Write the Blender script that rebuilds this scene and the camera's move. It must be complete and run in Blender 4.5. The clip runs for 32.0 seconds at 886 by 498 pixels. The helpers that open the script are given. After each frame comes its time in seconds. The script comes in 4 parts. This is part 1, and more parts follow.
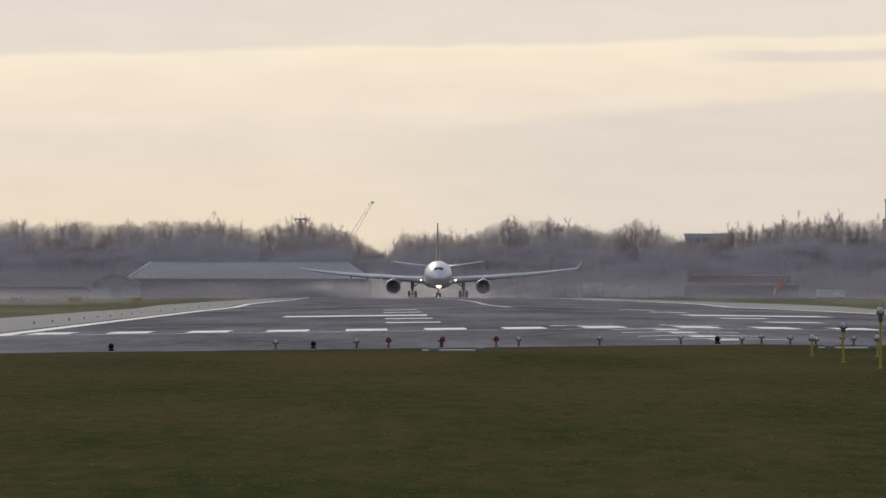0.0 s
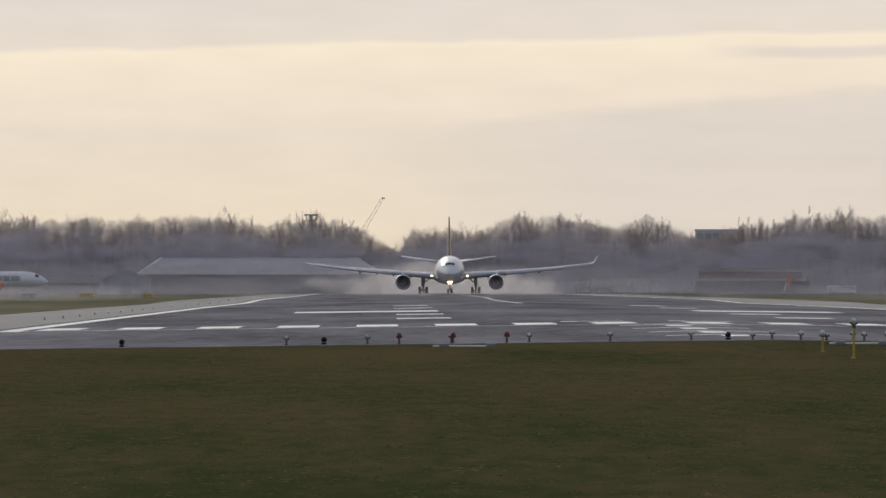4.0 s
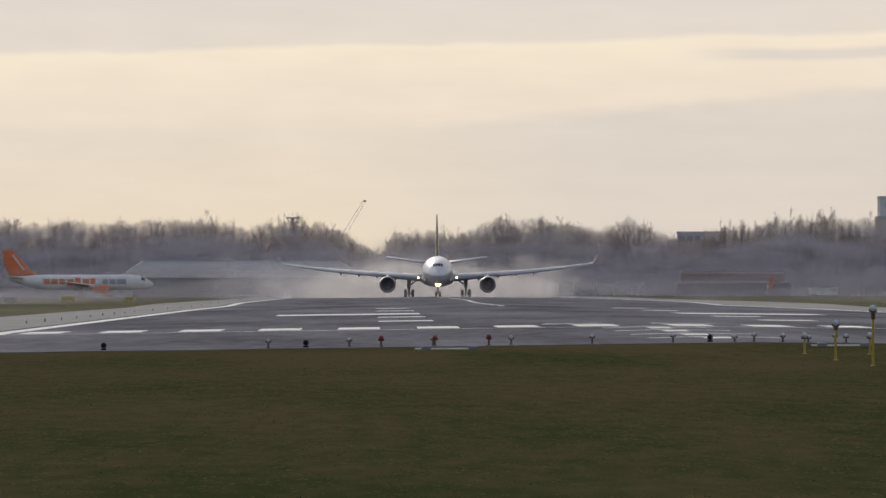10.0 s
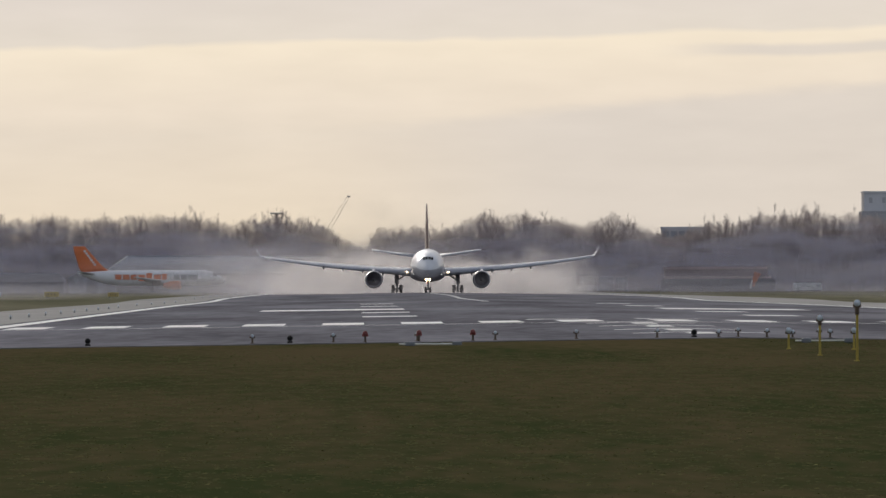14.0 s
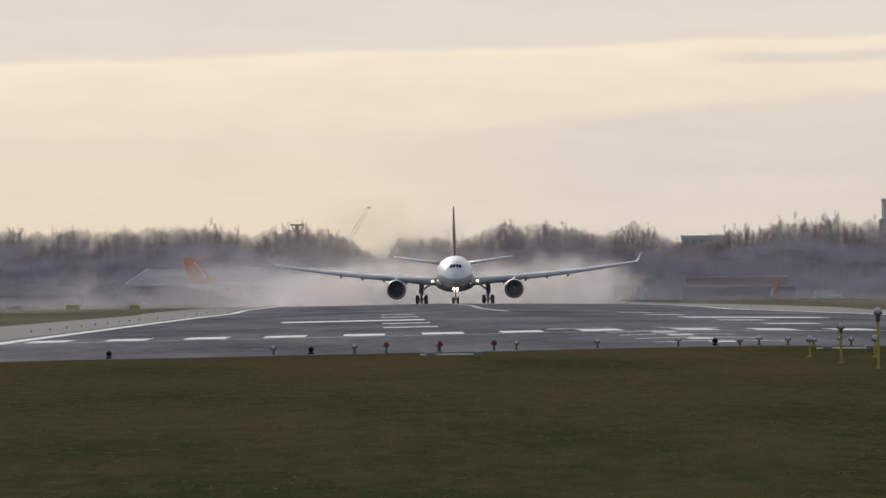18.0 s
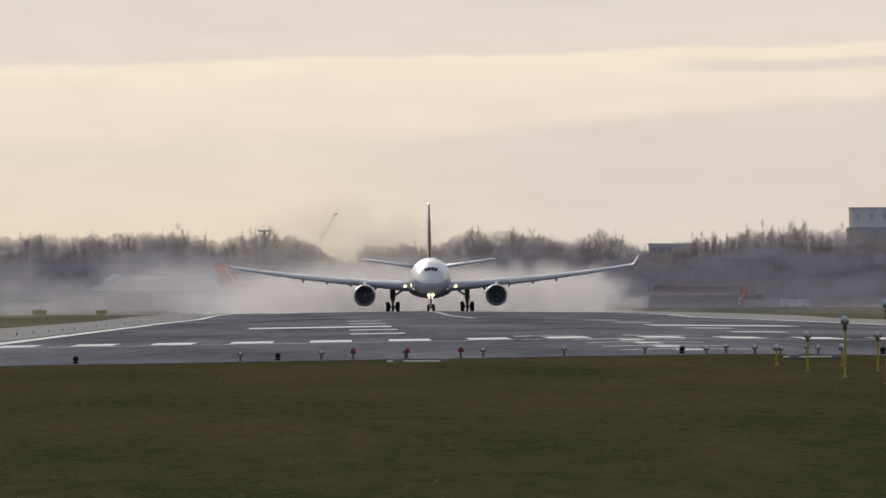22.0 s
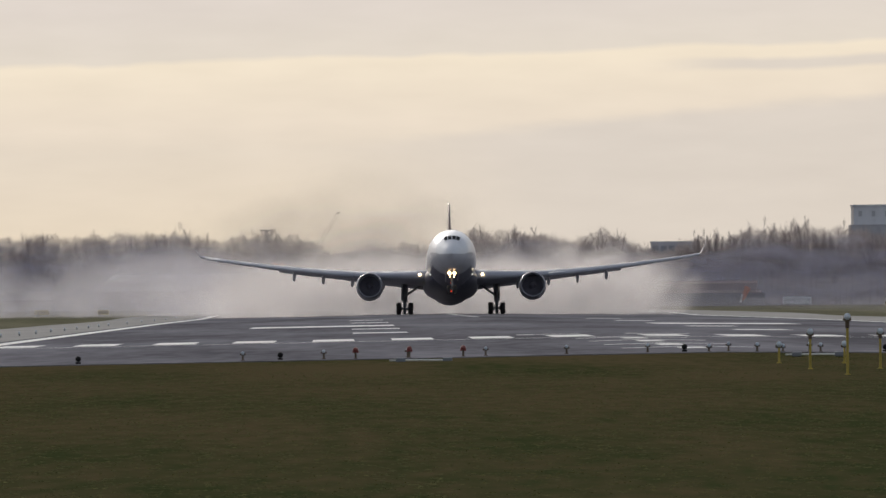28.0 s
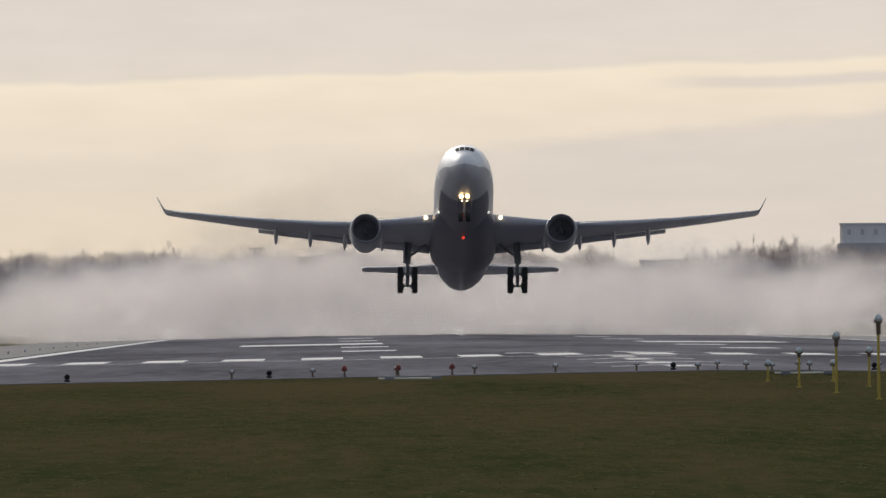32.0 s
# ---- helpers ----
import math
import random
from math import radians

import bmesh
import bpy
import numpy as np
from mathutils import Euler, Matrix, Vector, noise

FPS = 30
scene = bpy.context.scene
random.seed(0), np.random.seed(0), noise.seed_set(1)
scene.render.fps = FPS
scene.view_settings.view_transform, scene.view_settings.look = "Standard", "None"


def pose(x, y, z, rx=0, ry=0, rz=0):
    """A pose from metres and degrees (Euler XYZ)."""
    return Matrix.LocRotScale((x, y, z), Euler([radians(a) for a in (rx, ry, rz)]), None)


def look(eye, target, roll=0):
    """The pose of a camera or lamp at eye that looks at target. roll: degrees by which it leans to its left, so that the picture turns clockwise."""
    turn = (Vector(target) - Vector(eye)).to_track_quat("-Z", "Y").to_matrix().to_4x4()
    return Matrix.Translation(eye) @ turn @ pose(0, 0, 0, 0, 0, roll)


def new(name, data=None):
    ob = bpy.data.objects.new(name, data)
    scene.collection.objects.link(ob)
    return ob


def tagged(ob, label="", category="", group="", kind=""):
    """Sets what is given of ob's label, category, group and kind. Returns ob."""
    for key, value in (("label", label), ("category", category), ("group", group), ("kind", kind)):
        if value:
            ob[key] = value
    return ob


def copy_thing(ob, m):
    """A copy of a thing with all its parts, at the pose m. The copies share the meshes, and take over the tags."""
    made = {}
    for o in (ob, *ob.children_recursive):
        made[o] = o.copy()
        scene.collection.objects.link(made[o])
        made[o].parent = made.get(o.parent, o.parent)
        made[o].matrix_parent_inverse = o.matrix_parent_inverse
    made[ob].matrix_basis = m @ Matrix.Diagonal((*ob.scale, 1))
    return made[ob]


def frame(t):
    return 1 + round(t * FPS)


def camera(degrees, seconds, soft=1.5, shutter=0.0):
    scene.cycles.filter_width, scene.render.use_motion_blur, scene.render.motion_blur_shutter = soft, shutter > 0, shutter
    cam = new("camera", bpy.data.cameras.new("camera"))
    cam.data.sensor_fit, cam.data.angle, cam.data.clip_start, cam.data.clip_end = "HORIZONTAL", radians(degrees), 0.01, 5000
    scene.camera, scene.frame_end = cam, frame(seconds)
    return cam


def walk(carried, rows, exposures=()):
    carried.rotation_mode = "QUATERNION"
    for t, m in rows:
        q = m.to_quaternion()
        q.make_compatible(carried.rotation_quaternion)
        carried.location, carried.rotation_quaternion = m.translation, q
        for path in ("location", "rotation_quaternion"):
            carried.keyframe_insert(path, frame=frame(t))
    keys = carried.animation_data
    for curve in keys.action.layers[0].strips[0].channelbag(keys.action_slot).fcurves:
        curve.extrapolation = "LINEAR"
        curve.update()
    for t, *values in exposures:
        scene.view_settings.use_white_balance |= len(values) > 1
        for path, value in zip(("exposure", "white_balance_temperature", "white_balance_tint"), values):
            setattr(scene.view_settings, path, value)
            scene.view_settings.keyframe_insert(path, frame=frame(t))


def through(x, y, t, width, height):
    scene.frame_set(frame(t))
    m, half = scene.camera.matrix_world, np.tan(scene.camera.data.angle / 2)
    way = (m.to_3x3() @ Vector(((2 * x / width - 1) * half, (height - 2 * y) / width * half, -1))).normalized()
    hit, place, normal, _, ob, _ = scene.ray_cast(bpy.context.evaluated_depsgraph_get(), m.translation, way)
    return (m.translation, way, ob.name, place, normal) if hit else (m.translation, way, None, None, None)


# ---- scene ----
ZC = 1.70          # height of the lens over the crown of the runway
RX = 12.4          # the runway's centreline lies this far to the right of the camera


def aim(yaw, pitch, roll):
    """The camera on its tripod: degrees to the right of the runway's direction, upwards, and lean."""
    eye = Vector((0, 0, ZC))
    way = Vector((math.sin(radians(yaw)), math.cos(radians(yaw)), math.tan(radians(pitch))))
    return look(eye, eye + 1000 * way, roll)


cam = camera(3.193, 32.0, soft=1.5)
walk(cam, [
    (0, aim(0.2320, 0.1456, 0.011)),
    (0.5, aim(0.2269, 0.1516, -0.093)),
    (1, aim(0.2306, 0.1529, 0.088)),
    (1.5, aim(0.2359, 0.1333, 0.029)),
    (2, aim(0.2944, 0.1282, -0.057)),
    (2.5, aim(0.3045, 0.1341, -0.067)),
    (3, aim(0.2758, 0.1334, -0.001)),
    (3.5, aim(0.2194, 0.1269, 0.018)),
    (5.5, aim(0.1776, 0.1504, -0.076)),
    (6, aim(0.2533, 0.1386, -0.143)),
    (6.5, aim(0.2705, 0.1290, -0.159)),
    (7, aim(0.1578, 0.1464, -0.102)),
    (7.5, aim(0.2374, 0.1187, -0.077)),
    (8, aim(0.2919, 0.1085, -0.103)),
    (8.5, aim(0.3391, 0.1082, -0.066)),
    (9, aim(0.3012, 0.1195, -0.079)),
    (9.5, aim(0.2441, 0.1348, -0.025)),
    (10, aim(0.2594, 0.1402, -0.100)),
    (10.5, aim(0.3389, 0.1385, -0.110)),
    (11, aim(0.3427, 0.1222, -0.189)),
    (11.5, aim(0.2296, 0.1320, -0.156)),
    (12, aim(0.2547, 0.1580, -0.105)),
    (12.5, aim(0.3030, 0.1564, -0.195)),
    (13, aim(0.3304, 0.1470, -0.193)),
    (13.5, aim(0.3370, 0.1251, -0.198)),
    (14, aim(0.3170, 0.1237, -0.147)),
    (14.5, aim(0.3319, 0.1267, -0.229)),
    (16.5, aim(0.2961, 0.1475, -0.211)),
    (17, aim(0.3366, 0.1474, -0.321)),
    (17.5, aim(0.3342, 0.1489, -0.406)),
    (18, aim(0.2436, 0.1613, -0.548)),
    (18.5, aim(0.2617, 0.1496, -0.468)),
    (19, aim(0.2719, 0.1578, -0.448)),
    (19.5, aim(0.2820, 0.1689, -0.455)),
    (20, aim(0.2834, 0.1567, -0.467)),
    (20.5, aim(0.2606, 0.1697, -0.469)),
    (21, aim(0.2786, 0.1850, -0.331)),
    (21.5, aim(0.3341, 0.1901, -0.313)),
    (22, aim(0.3617, 0.1850, -0.273)),
    (22.5, aim(0.3718, 0.1796, -0.399)),
    (23, aim(0.3619, 0.1802, -0.412)),
    (23.5, aim(0.3601, 0.1989, -0.504)),
    (24, aim(0.3697, 0.2127, -0.432)),
    (24.5, aim(0.4275, 0.1923, -0.457)),
    (25, aim(0.4239, 0.1808, -0.449)),
    (25.5, aim(0.3325, 0.1906, -0.471)),
    (27.5, aim(0.3449, 0.1871, -0.576)),
    (28, aim(0.3541, 0.1810, -0.482)),
    (28.5, aim(0.3993, 0.1741, -0.511)),
    (29, aim(0.4299, 0.1619, -0.562)),
    (29.5, aim(0.3881, 0.1588, -0.488)),
    (30, aim(0.3321, 0.1772, -0.526)),
    (30.5, aim(0.4535, 0.1854, -0.495)),
    (31, aim(0.4683, 0.1887, -0.627)),
    (31.5, aim(0.4133, 0.1952, -0.525)),
    (32, aim(0.3945, 0.2463, -0.461)),
], exposures=((0, -0.02), (9, -0.06), (19, -0.06), (32, -0.09)))

# ---- light ----
SUN_UP, SUN_SIDE = 24.0, -22.0     # elevation; degrees to the left of the runway's direction
world = bpy.data.worlds.new("world")
scene.world = world
world.use_nodes = True
wn = world.node_tree
sky = wn.nodes.new("ShaderNodeTexSky")
sky.sky_type, sky.sun_disc = "NISHITA", False
sky.sun_elevation, sky.sun_rotation = radians(SUN_UP), radians(SUN_SIDE)
sky.air_density, sky.dust_density, sky.ozone_density = 1.0, 3.0, 1.0
# a thin veil of cloud takes most of the blue out of the sky's light
veil = wn.nodes.new("ShaderNodeHueSaturation")
veil.inputs["Saturation"].default_value = 0.40
wn.links.new(sky.outputs[0], veil.inputs["Color"])
wn.links.new(veil.outputs[0], wn.nodes["Background"].inputs[0])
wn.nodes["Background"].inputs[1].default_value = 0.165

sun_data = bpy.data.lights.new("sun", "SUN")
sun_data.energy, sun_data.angle, sun_data.color = 1.5, radians(14), (1.0, 0.93, 0.82)
sun = new("sun", sun_data)
sun_way = Vector((math.sin(radians(SUN_SIDE)) * math.cos(radians(SUN_UP)), math.cos(radians(SUN_SIDE)) * math.cos(radians(SUN_UP)), math.sin(radians(SUN_UP))))
sun.matrix_world = look(sun_way * 300, (0, 0, 0))
scene.cycles.transparent_max_bounces = 192


# ---- materials ----
def lin(r, g, b):
    return tuple(((c / 255 + 0.055) / 1.055) ** 2.4 if c > 10 else c / 255 / 12.92 for c in (r, g, b)) + (1.0,)


def material(name, color, rough=0.6, metal=0.0, spec=0.5, vary=0.25, scale=1.0, stretch=(1, 1, 1), bump=0.0, dark=None, islands=False, coat=0.0, grain=0.45, edge=0.16, near=0.0):
    """Paint, soil, stone and the like: a colour with grain and stains at two scales, and fine relief."""
    m = bpy.data.materials.new(name)
    m.use_nodes = True
    n, l = m.node_tree.nodes, m.node_tree.links
    b = n["Principled BSDF"]
    b.inputs["Roughness"].default_value, b.inputs["Metallic"].default_value = rough, metal
    b.inputs["Specular IOR Level"].default_value, b.inputs["Coat Weight"].default_value = spec, coat
    tc, mp = n.new("ShaderNodeTexCoord"), n.new("ShaderNodeMapping")
    l.new(tc.outputs["Object"], mp.inputs[0])
    mp.inputs["Scale"].default_value = stretch
    big, small = n.new("ShaderNodeTexNoise"), n.new("ShaderNodeTexNoise")
    for t, s in ((big, scale * 0.13), (small, scale * 1.7)):
        t.inputs["Scale"].default_value, t.inputs["Detail"].default_value = s, 4
        l.new(mp.outputs[0], t.inputs[0])
    mix = n.new("ShaderNodeMix")
    mix.data_type = "FLOAT"
    mix.inputs[0].default_value = grain
    l.new(big.outputs[0], mix.inputs[2]), l.new(small.outputs[0], mix.inputs[3])
    ramp = n.new("ShaderNodeValToRGB")
    low = dark or [c * (1 - vary) for c in color[:3]]
    high = [min(1, c * (1 + vary)) for c in color[:3]]
    ramp.color_ramp.elements[0].position, ramp.color_ramp.elements[1].position = 0.5 - edge, 0.5 + edge
    ramp.color_ramp.elements[0].color, ramp.color_ramp.elements[1].color = (*low[:3], 1), (*high, 1)
    tone = mix.outputs[0]
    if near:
        # greener turf on the near part of the field, browner further out
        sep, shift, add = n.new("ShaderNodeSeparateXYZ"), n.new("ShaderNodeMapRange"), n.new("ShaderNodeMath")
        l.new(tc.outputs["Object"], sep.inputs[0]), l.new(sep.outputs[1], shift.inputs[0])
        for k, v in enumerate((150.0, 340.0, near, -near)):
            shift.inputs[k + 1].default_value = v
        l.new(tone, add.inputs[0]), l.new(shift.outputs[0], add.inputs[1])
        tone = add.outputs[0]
    l.new(tone, ramp.inputs[0])
    out = ramp.outputs[0]
    if islands:
        geo, hsv, mr = n.new("ShaderNodeNewGeometry"), n.new("ShaderNodeHueSaturation"), n.new("ShaderNodeMapRange")
        mr.inputs[3].default_value, mr.inputs[4].default_value = 0.7, 1.3
        l.new(geo.outputs["Random Per Island"], mr.inputs[0])
        l.new(mr.outputs[0], hsv.inputs["Value"]), l.new(out, hsv.inputs["Color"])
        out = hsv.outputs[0]
    l.new(out, b.inputs["Base Color"])
    if bump:
        bp = n.new("ShaderNodeBump")
        bp.inputs["Strength"].default_value, bp.inputs["Distance"].default_value = bump, 0.05
        l.new(small.outputs[0], bp.inputs["Height"]), l.new(bp.outputs[0], b.inputs["Normal"])
    return m


def lamp_glass(name, color, strength):
    m = bpy.data.materials.new(name)
    m.use_nodes = True
    b = m.node_tree.nodes["Principled BSDF"]
    b.inputs["Base Color"].default_value, b.inputs["Emission Color"].default_value = color, color
    b.inputs["Emission Strength"].default_value, b.inputs["Roughness"].default_value = strength, 0.2
    return m


def leafy(name, color, through=0.4, cover=1.0, vary=0.25):
    """Thin matter that lets light pass: twigs, blades, droplets."""
    m = bpy.data.materials.new(name)
    m.use_nodes = True
    n, l = m.node_tree.nodes, m.node_tree.links
    n.remove(n["Principled BSDF"])
    d, t, mix = n.new("ShaderNodeBsdfDiffuse"), n.new("ShaderNodeBsdfTranslucent"), n.new("ShaderNodeMixShader")
    geo, hsv, mr = n.new("ShaderNodeNewGeometry"), n.new("ShaderNodeHueSaturation"), n.new("ShaderNodeMapRange")
    mr.inputs[3].default_value, mr.inputs[4].default_value = 1 - vary, 1 + vary
    hsv.inputs["Color"].default_value = color
    l.new(geo.outputs["Random Per Island"], mr.inputs[0]), l.new(mr.outputs[0], hsv.inputs["Value"])
    l.new(hsv.outputs[0], d.inputs[0]), l.new(hsv.outputs[0], t.inputs[0])
    mix.inputs[0].default_value = through
    l.new(d.outputs[0], mix.inputs[1]), l.new(t.outputs[0], mix.inputs[2])
    out = mix.outputs[0]
    if cover < 1:
        clear, thin = n.new("ShaderNodeBsdfTransparent"), n.new("ShaderNodeMixShader")
        thin.inputs[0].default_value = cover
        l.new(clear.outputs[0], thin.inputs[1]), l.new(out, thin.inputs[2])
        out = thin.outputs[0]
    l.new(out, n["Material Output"].inputs[0])
    return m


def vapour(name, color, through, dense, vary=0.03):
    """A soft-edged wisp for spray, fumes and distance haze: densest at the middle of its flake, nothing at the rim."""
    m = leafy(name, color, through, 0.5, vary)
    n, l = m.node_tree.nodes, m.node_tree.links
    thin = [q for q in n if q.type == "MIX_SHADER" and not q.inputs[0].is_linked and q.inputs[0].default_value == 0.5 and q.inputs[1].links[0].from_node.type == "BSDF_TRANSPARENT"][0]
    tc, far, fall, mul = n.new("ShaderNodeTexCoord"), n.new("ShaderNodeVectorMath"), n.new("ShaderNodeMapRange"), n.new("ShaderNodeMath")
    far.operation = "DISTANCE"
    far.inputs[1].default_value = (0.5, 0.5, 0.0)
    l.new(tc.outputs["UV"], far.inputs[0])
    fall.interpolation_type = "SMOOTHERSTEP"
    for k, v in enumerate((0.5, 0.0, 0.0, 1.0)):
        fall.inputs[k + 1].default_value = v
    l.new(far.outputs["Value"], fall.inputs[0])
    mul.operation = "MULTIPLY"
    mul.inputs[1].default_value = dense
    l.new(fall.outputs[0], mul.inputs[0]), l.new(mul.outputs[0], thin.inputs[0])
    return m


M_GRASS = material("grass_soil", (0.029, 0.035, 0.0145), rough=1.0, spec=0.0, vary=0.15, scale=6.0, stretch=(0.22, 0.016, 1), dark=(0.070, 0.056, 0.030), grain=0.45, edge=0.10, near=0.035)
M_MEADOW = material("pale_meadow", (0.125, 0.115, 0.082), rough=1.0, spec=0.0, vary=0.25, scale=2.0, stretch=(0.10, 0.012, 1), dark=(0.085, 0.085, 0.052), grain=0.4, edge=0.14)
M_BLADE = leafy("grass_blade", (0.078, 0.078, 0.036, 1), 0.50, 1.0, 0.12)
M_ASPHALT = material("wet_asphalt", (0.140, 0.137, 0.153), rough=0.9, spec=0.0, vary=0.35, scale=0.8, stretch=(1, 0.05, 1), grain=0.3, edge=0.12)
M_CONCRETE = material("pale_shoulder", (0.30, 0.29, 0.28), rough=0.9, spec=0.0, vary=0.15, scale=0.4, stretch=(1, 0.2, 1))
M_MARK = material("marking_paint", (0.78, 0.77, 0.75), rough=0.8, spec=0.0, vary=0.15, scale=1.2)
M_WHITE = material("white_airliner_paint", (0.66, 0.67, 0.72), rough=0.42, vary=0.05, scale=0.6, coat=0.3)
# these two also hold the hull's underside shade in their colour
M_LOWER_GREY = material("grey_paint_with_hull_shade", (0.40, 0.41, 0.46), rough=0.45, vary=0.08, scale=0.6, coat=0.2)
M_UNDER_DARK = material("dark_fairing_and_belly_shade", (0.13, 0.13, 0.17), rough=0.4, vary=0.12, scale=0.7)
M_WING = material("wing_grey_paint", (0.32, 0.33, 0.385), rough=0.48, vary=0.08, scale=0.5)
M_FIN = material("brown_fin_paint", (0.10, 0.045, 0.03), rough=0.35, vary=0.1, scale=0.5, coat=0.2)
M_NACELLE = material("nacelle_paint", (0.22, 0.23, 0.27), rough=0.3, vary=0.1, scale=0.8, coat=0.2)
M_METAL = material("bare_metal", (0.22, 0.22, 0.25), rough=0.5, metal=0.7, vary=0.08, scale=2)
M_GEAR = material("gear_steel", (0.16, 0.17, 0.19), rough=0.45, metal=0.3, vary=0.2, scale=3)
M_TYRE = material("tyre_rubber", (0.022, 0.022, 0.024), rough=0.8, spec=0.3, vary=0.2, scale=4)
M_FAN = material("fan_blades", (0.13, 0.125, 0.155), rough=0.45, metal=0.3, vary=0.2, scale=3)
M_GLASS = material("cockpit_glass", (0.015, 0.018, 0.024), rough=0.3, spec=0.2, vary=0.1, scale=2)
M_YELLOW = material("yellow_pole_paint", (0.35, 0.26, 0.035), rough=0.6, vary=0.15, scale=4)
M_BLACK = material("black_lamp_housing", (0.010, 0.010, 0.011), rough=0.85, spec=0.15, vary=0.2, scale=5)
M_BROWN = material("brown_bracket", (0.07, 0.045, 0.025), rough=0.6, vary=0.2, scale=5)
M_RED = material("red_lamp_housing", (0.17, 0.025, 0.022), rough=0.45, vary=0.15, scale=5)
M_LENS = material("pale_lamp_lens", (0.50, 0.56, 0.63), rough=0.15, vary=0.1, scale=6)
# twig colour lifted above real wood so it holds some distance haze
M_TWIG = leafy("bare_twigs", (0.52, 0.46, 0.45, 1), 0.45, 1.0, 0.12)
M_BARK = material("grey_bark", (0.26, 0.23, 0.23), rough=0.9, spec=0.1, vary=0.2, scale=0.6)
M_ROOF = material("pale_sheet_roof", (0.32, 0.32, 0.365), rough=0.6, vary=0.12, scale=0.3)
M_BARN = material("dark_barn_boards", (0.165, 0.165, 0.19), rough=0.8, vary=0.2, scale=0.5)
M_GABLE = material("light_gable_boards", (0.31, 0.315, 0.36), rough=0.8, vary=0.12, scale=0.5)
M_TOWER = material("tower_panels", (0.62, 0.62, 0.66), rough=0.7, vary=0.1, scale=0.3)
M_TOWER_DARK = material("tower_dark_panels", (0.40, 0.39, 0.43), rough=0.7, vary=0.12, scale=0.3)
M_BLOCK = material("dull_block_panels", (0.48, 0.46, 0.49), rough=0.8, vary=0.1, scale=0.3)
# hall sheeting and its pale bands lightened so their colour carries distance haze
M_HALL = material("haze_dulled_hall_sheeting", (0.30, 0.235, 0.245), rough=0.8, vary=0.15, scale=0.4)
M_PANE = material("window_pane", (0.42, 0.42, 0.46), rough=0.3, vary=0.1, scale=1)
M_ORANGE = material("orange_livery", (0.62, 0.16, 0.05), rough=0.4, vary=0.08, scale=0.5)
M_JETWHITE = material("small_jet_white", (0.74, 0.74, 0.78), rough=0.35, vary=0.06, scale=0.5)
M_REDBAND = material("faded_red_band", (0.33, 0.17, 0.18), rough=0.7, vary=0.2, scale=0.5)
M_REDPALE = material("haze_paled_red_band", (0.50, 0.39, 0.39), rough=0.7, vary=0.2, scale=0.5)
# steel lightened so that its colour stands for the distance haze
M_CRANE = material("haze_paled_steel", (0.66, 0.60, 0.55), rough=0.7, vary=0.15, scale=0.5)
M_SPRAY = vapour("spray_droplets", (0.70, 0.665, 0.655, 1), 0.58, 0.085)
M_DRIFT = vapour("drifting_droplets", (0.60, 0.58, 0.615, 1), 0.55, 0.062)
M_FUME = vapour("exhaust_fume", (0.52, 0.475, 0.44, 1), 0.5, 0.024)
# distance haze, made as pale flakes hung before the far scene
M_VEIL = vapour("thin_veil", (0.56, 0.53, 0.56, 1), 0.5, 0.04)
M_HAZE = vapour("tree_haze", (0.47, 0.465, 0.575, 1), 0.5, 0.20)
M_HAZE_THIN = vapour("thin_tree_haze", (0.52, 0.505, 0.58, 1), 0.5, 0.13)
M_FIELD_HAZE = vapour("field_haze", (0.52, 0.505, 0.555, 1), 0.5, 0.022)
M_HAZE_LOW = vapour("low_haze", (0.52, 0.505, 0.575, 1), 0.5, 0.055)
M_LAND = lamp_glass("landing_lamp", (1.0, 0.80, 0.50, 1), 6.0)
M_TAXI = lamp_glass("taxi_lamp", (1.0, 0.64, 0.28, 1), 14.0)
M_BEACON = lamp_glass("red_beacon", (0.9, 0.07, 0.03, 1), 0.9)
M_SMALL_LAMP = lamp_glass("small_lamp", (0.95, 0.93, 0.85, 1), 1.2)


# ---- small tools ----
def part(name, bm, mat, parent=None, label="", smooth=False):
    me = bpy.data.meshes.new(name)
    bm.normal_update()
    bm.to_mesh(me)
    bm.free()
    me.materials.append(mat)
    if smooth:
        me.shade_smooth()
    ob = new(name, me)
    ob.parent = parent
    return tagged(ob, label)


def mesh_part(name, verts, faces, mat, parent=None, label=""):
    me = bpy.data.meshes.new(name)
    me.from_pydata(verts, [], faces)
    me.materials.append(mat)
    ob = new(name, me)
    ob.parent = parent
    return tagged(ob, label)


def thing(name, m, label, category, group="", kind=""):
    ob = new(name)
    ob.matrix_basis = m
    return tagged(ob, label, category, group, kind)


def box(bm, x0, x1, y0, y1, z0, z1, bevel=0.0):
    made = bmesh.ops.create_cube(bm, size=1)["verts"]
    for v in made:
        v.co = Vector(((x0 + x1) / 2 + v.co.x * (x1 - x0), (y0 + y1) / 2 + v.co.y * (y1 - y0), (z0 + z1) / 2 + v.co.z * (z1 - z0)))
    if bevel:
        edges = list({e for v in made for e in v.link_edges})
        bmesh.ops.bevel(bm, geom=edges, offset=bevel, segments=2, affect="EDGES", profile=0.5)
    return bm


def rod(bm, a, b, r0, r1=None, seg=8):
    a, b = Vector(a), Vector(b)
    q = (b - a).to_track_quat("Z", "Y").to_matrix().to_4x4()
    bmesh.ops.create_cone(bm, cap_ends=True, segments=seg, radius1=r0, radius2=r0 if r1 is None else r1, depth=(b - a).length, matrix=Matrix.Translation((a + b) / 2) @ q)
    return bm


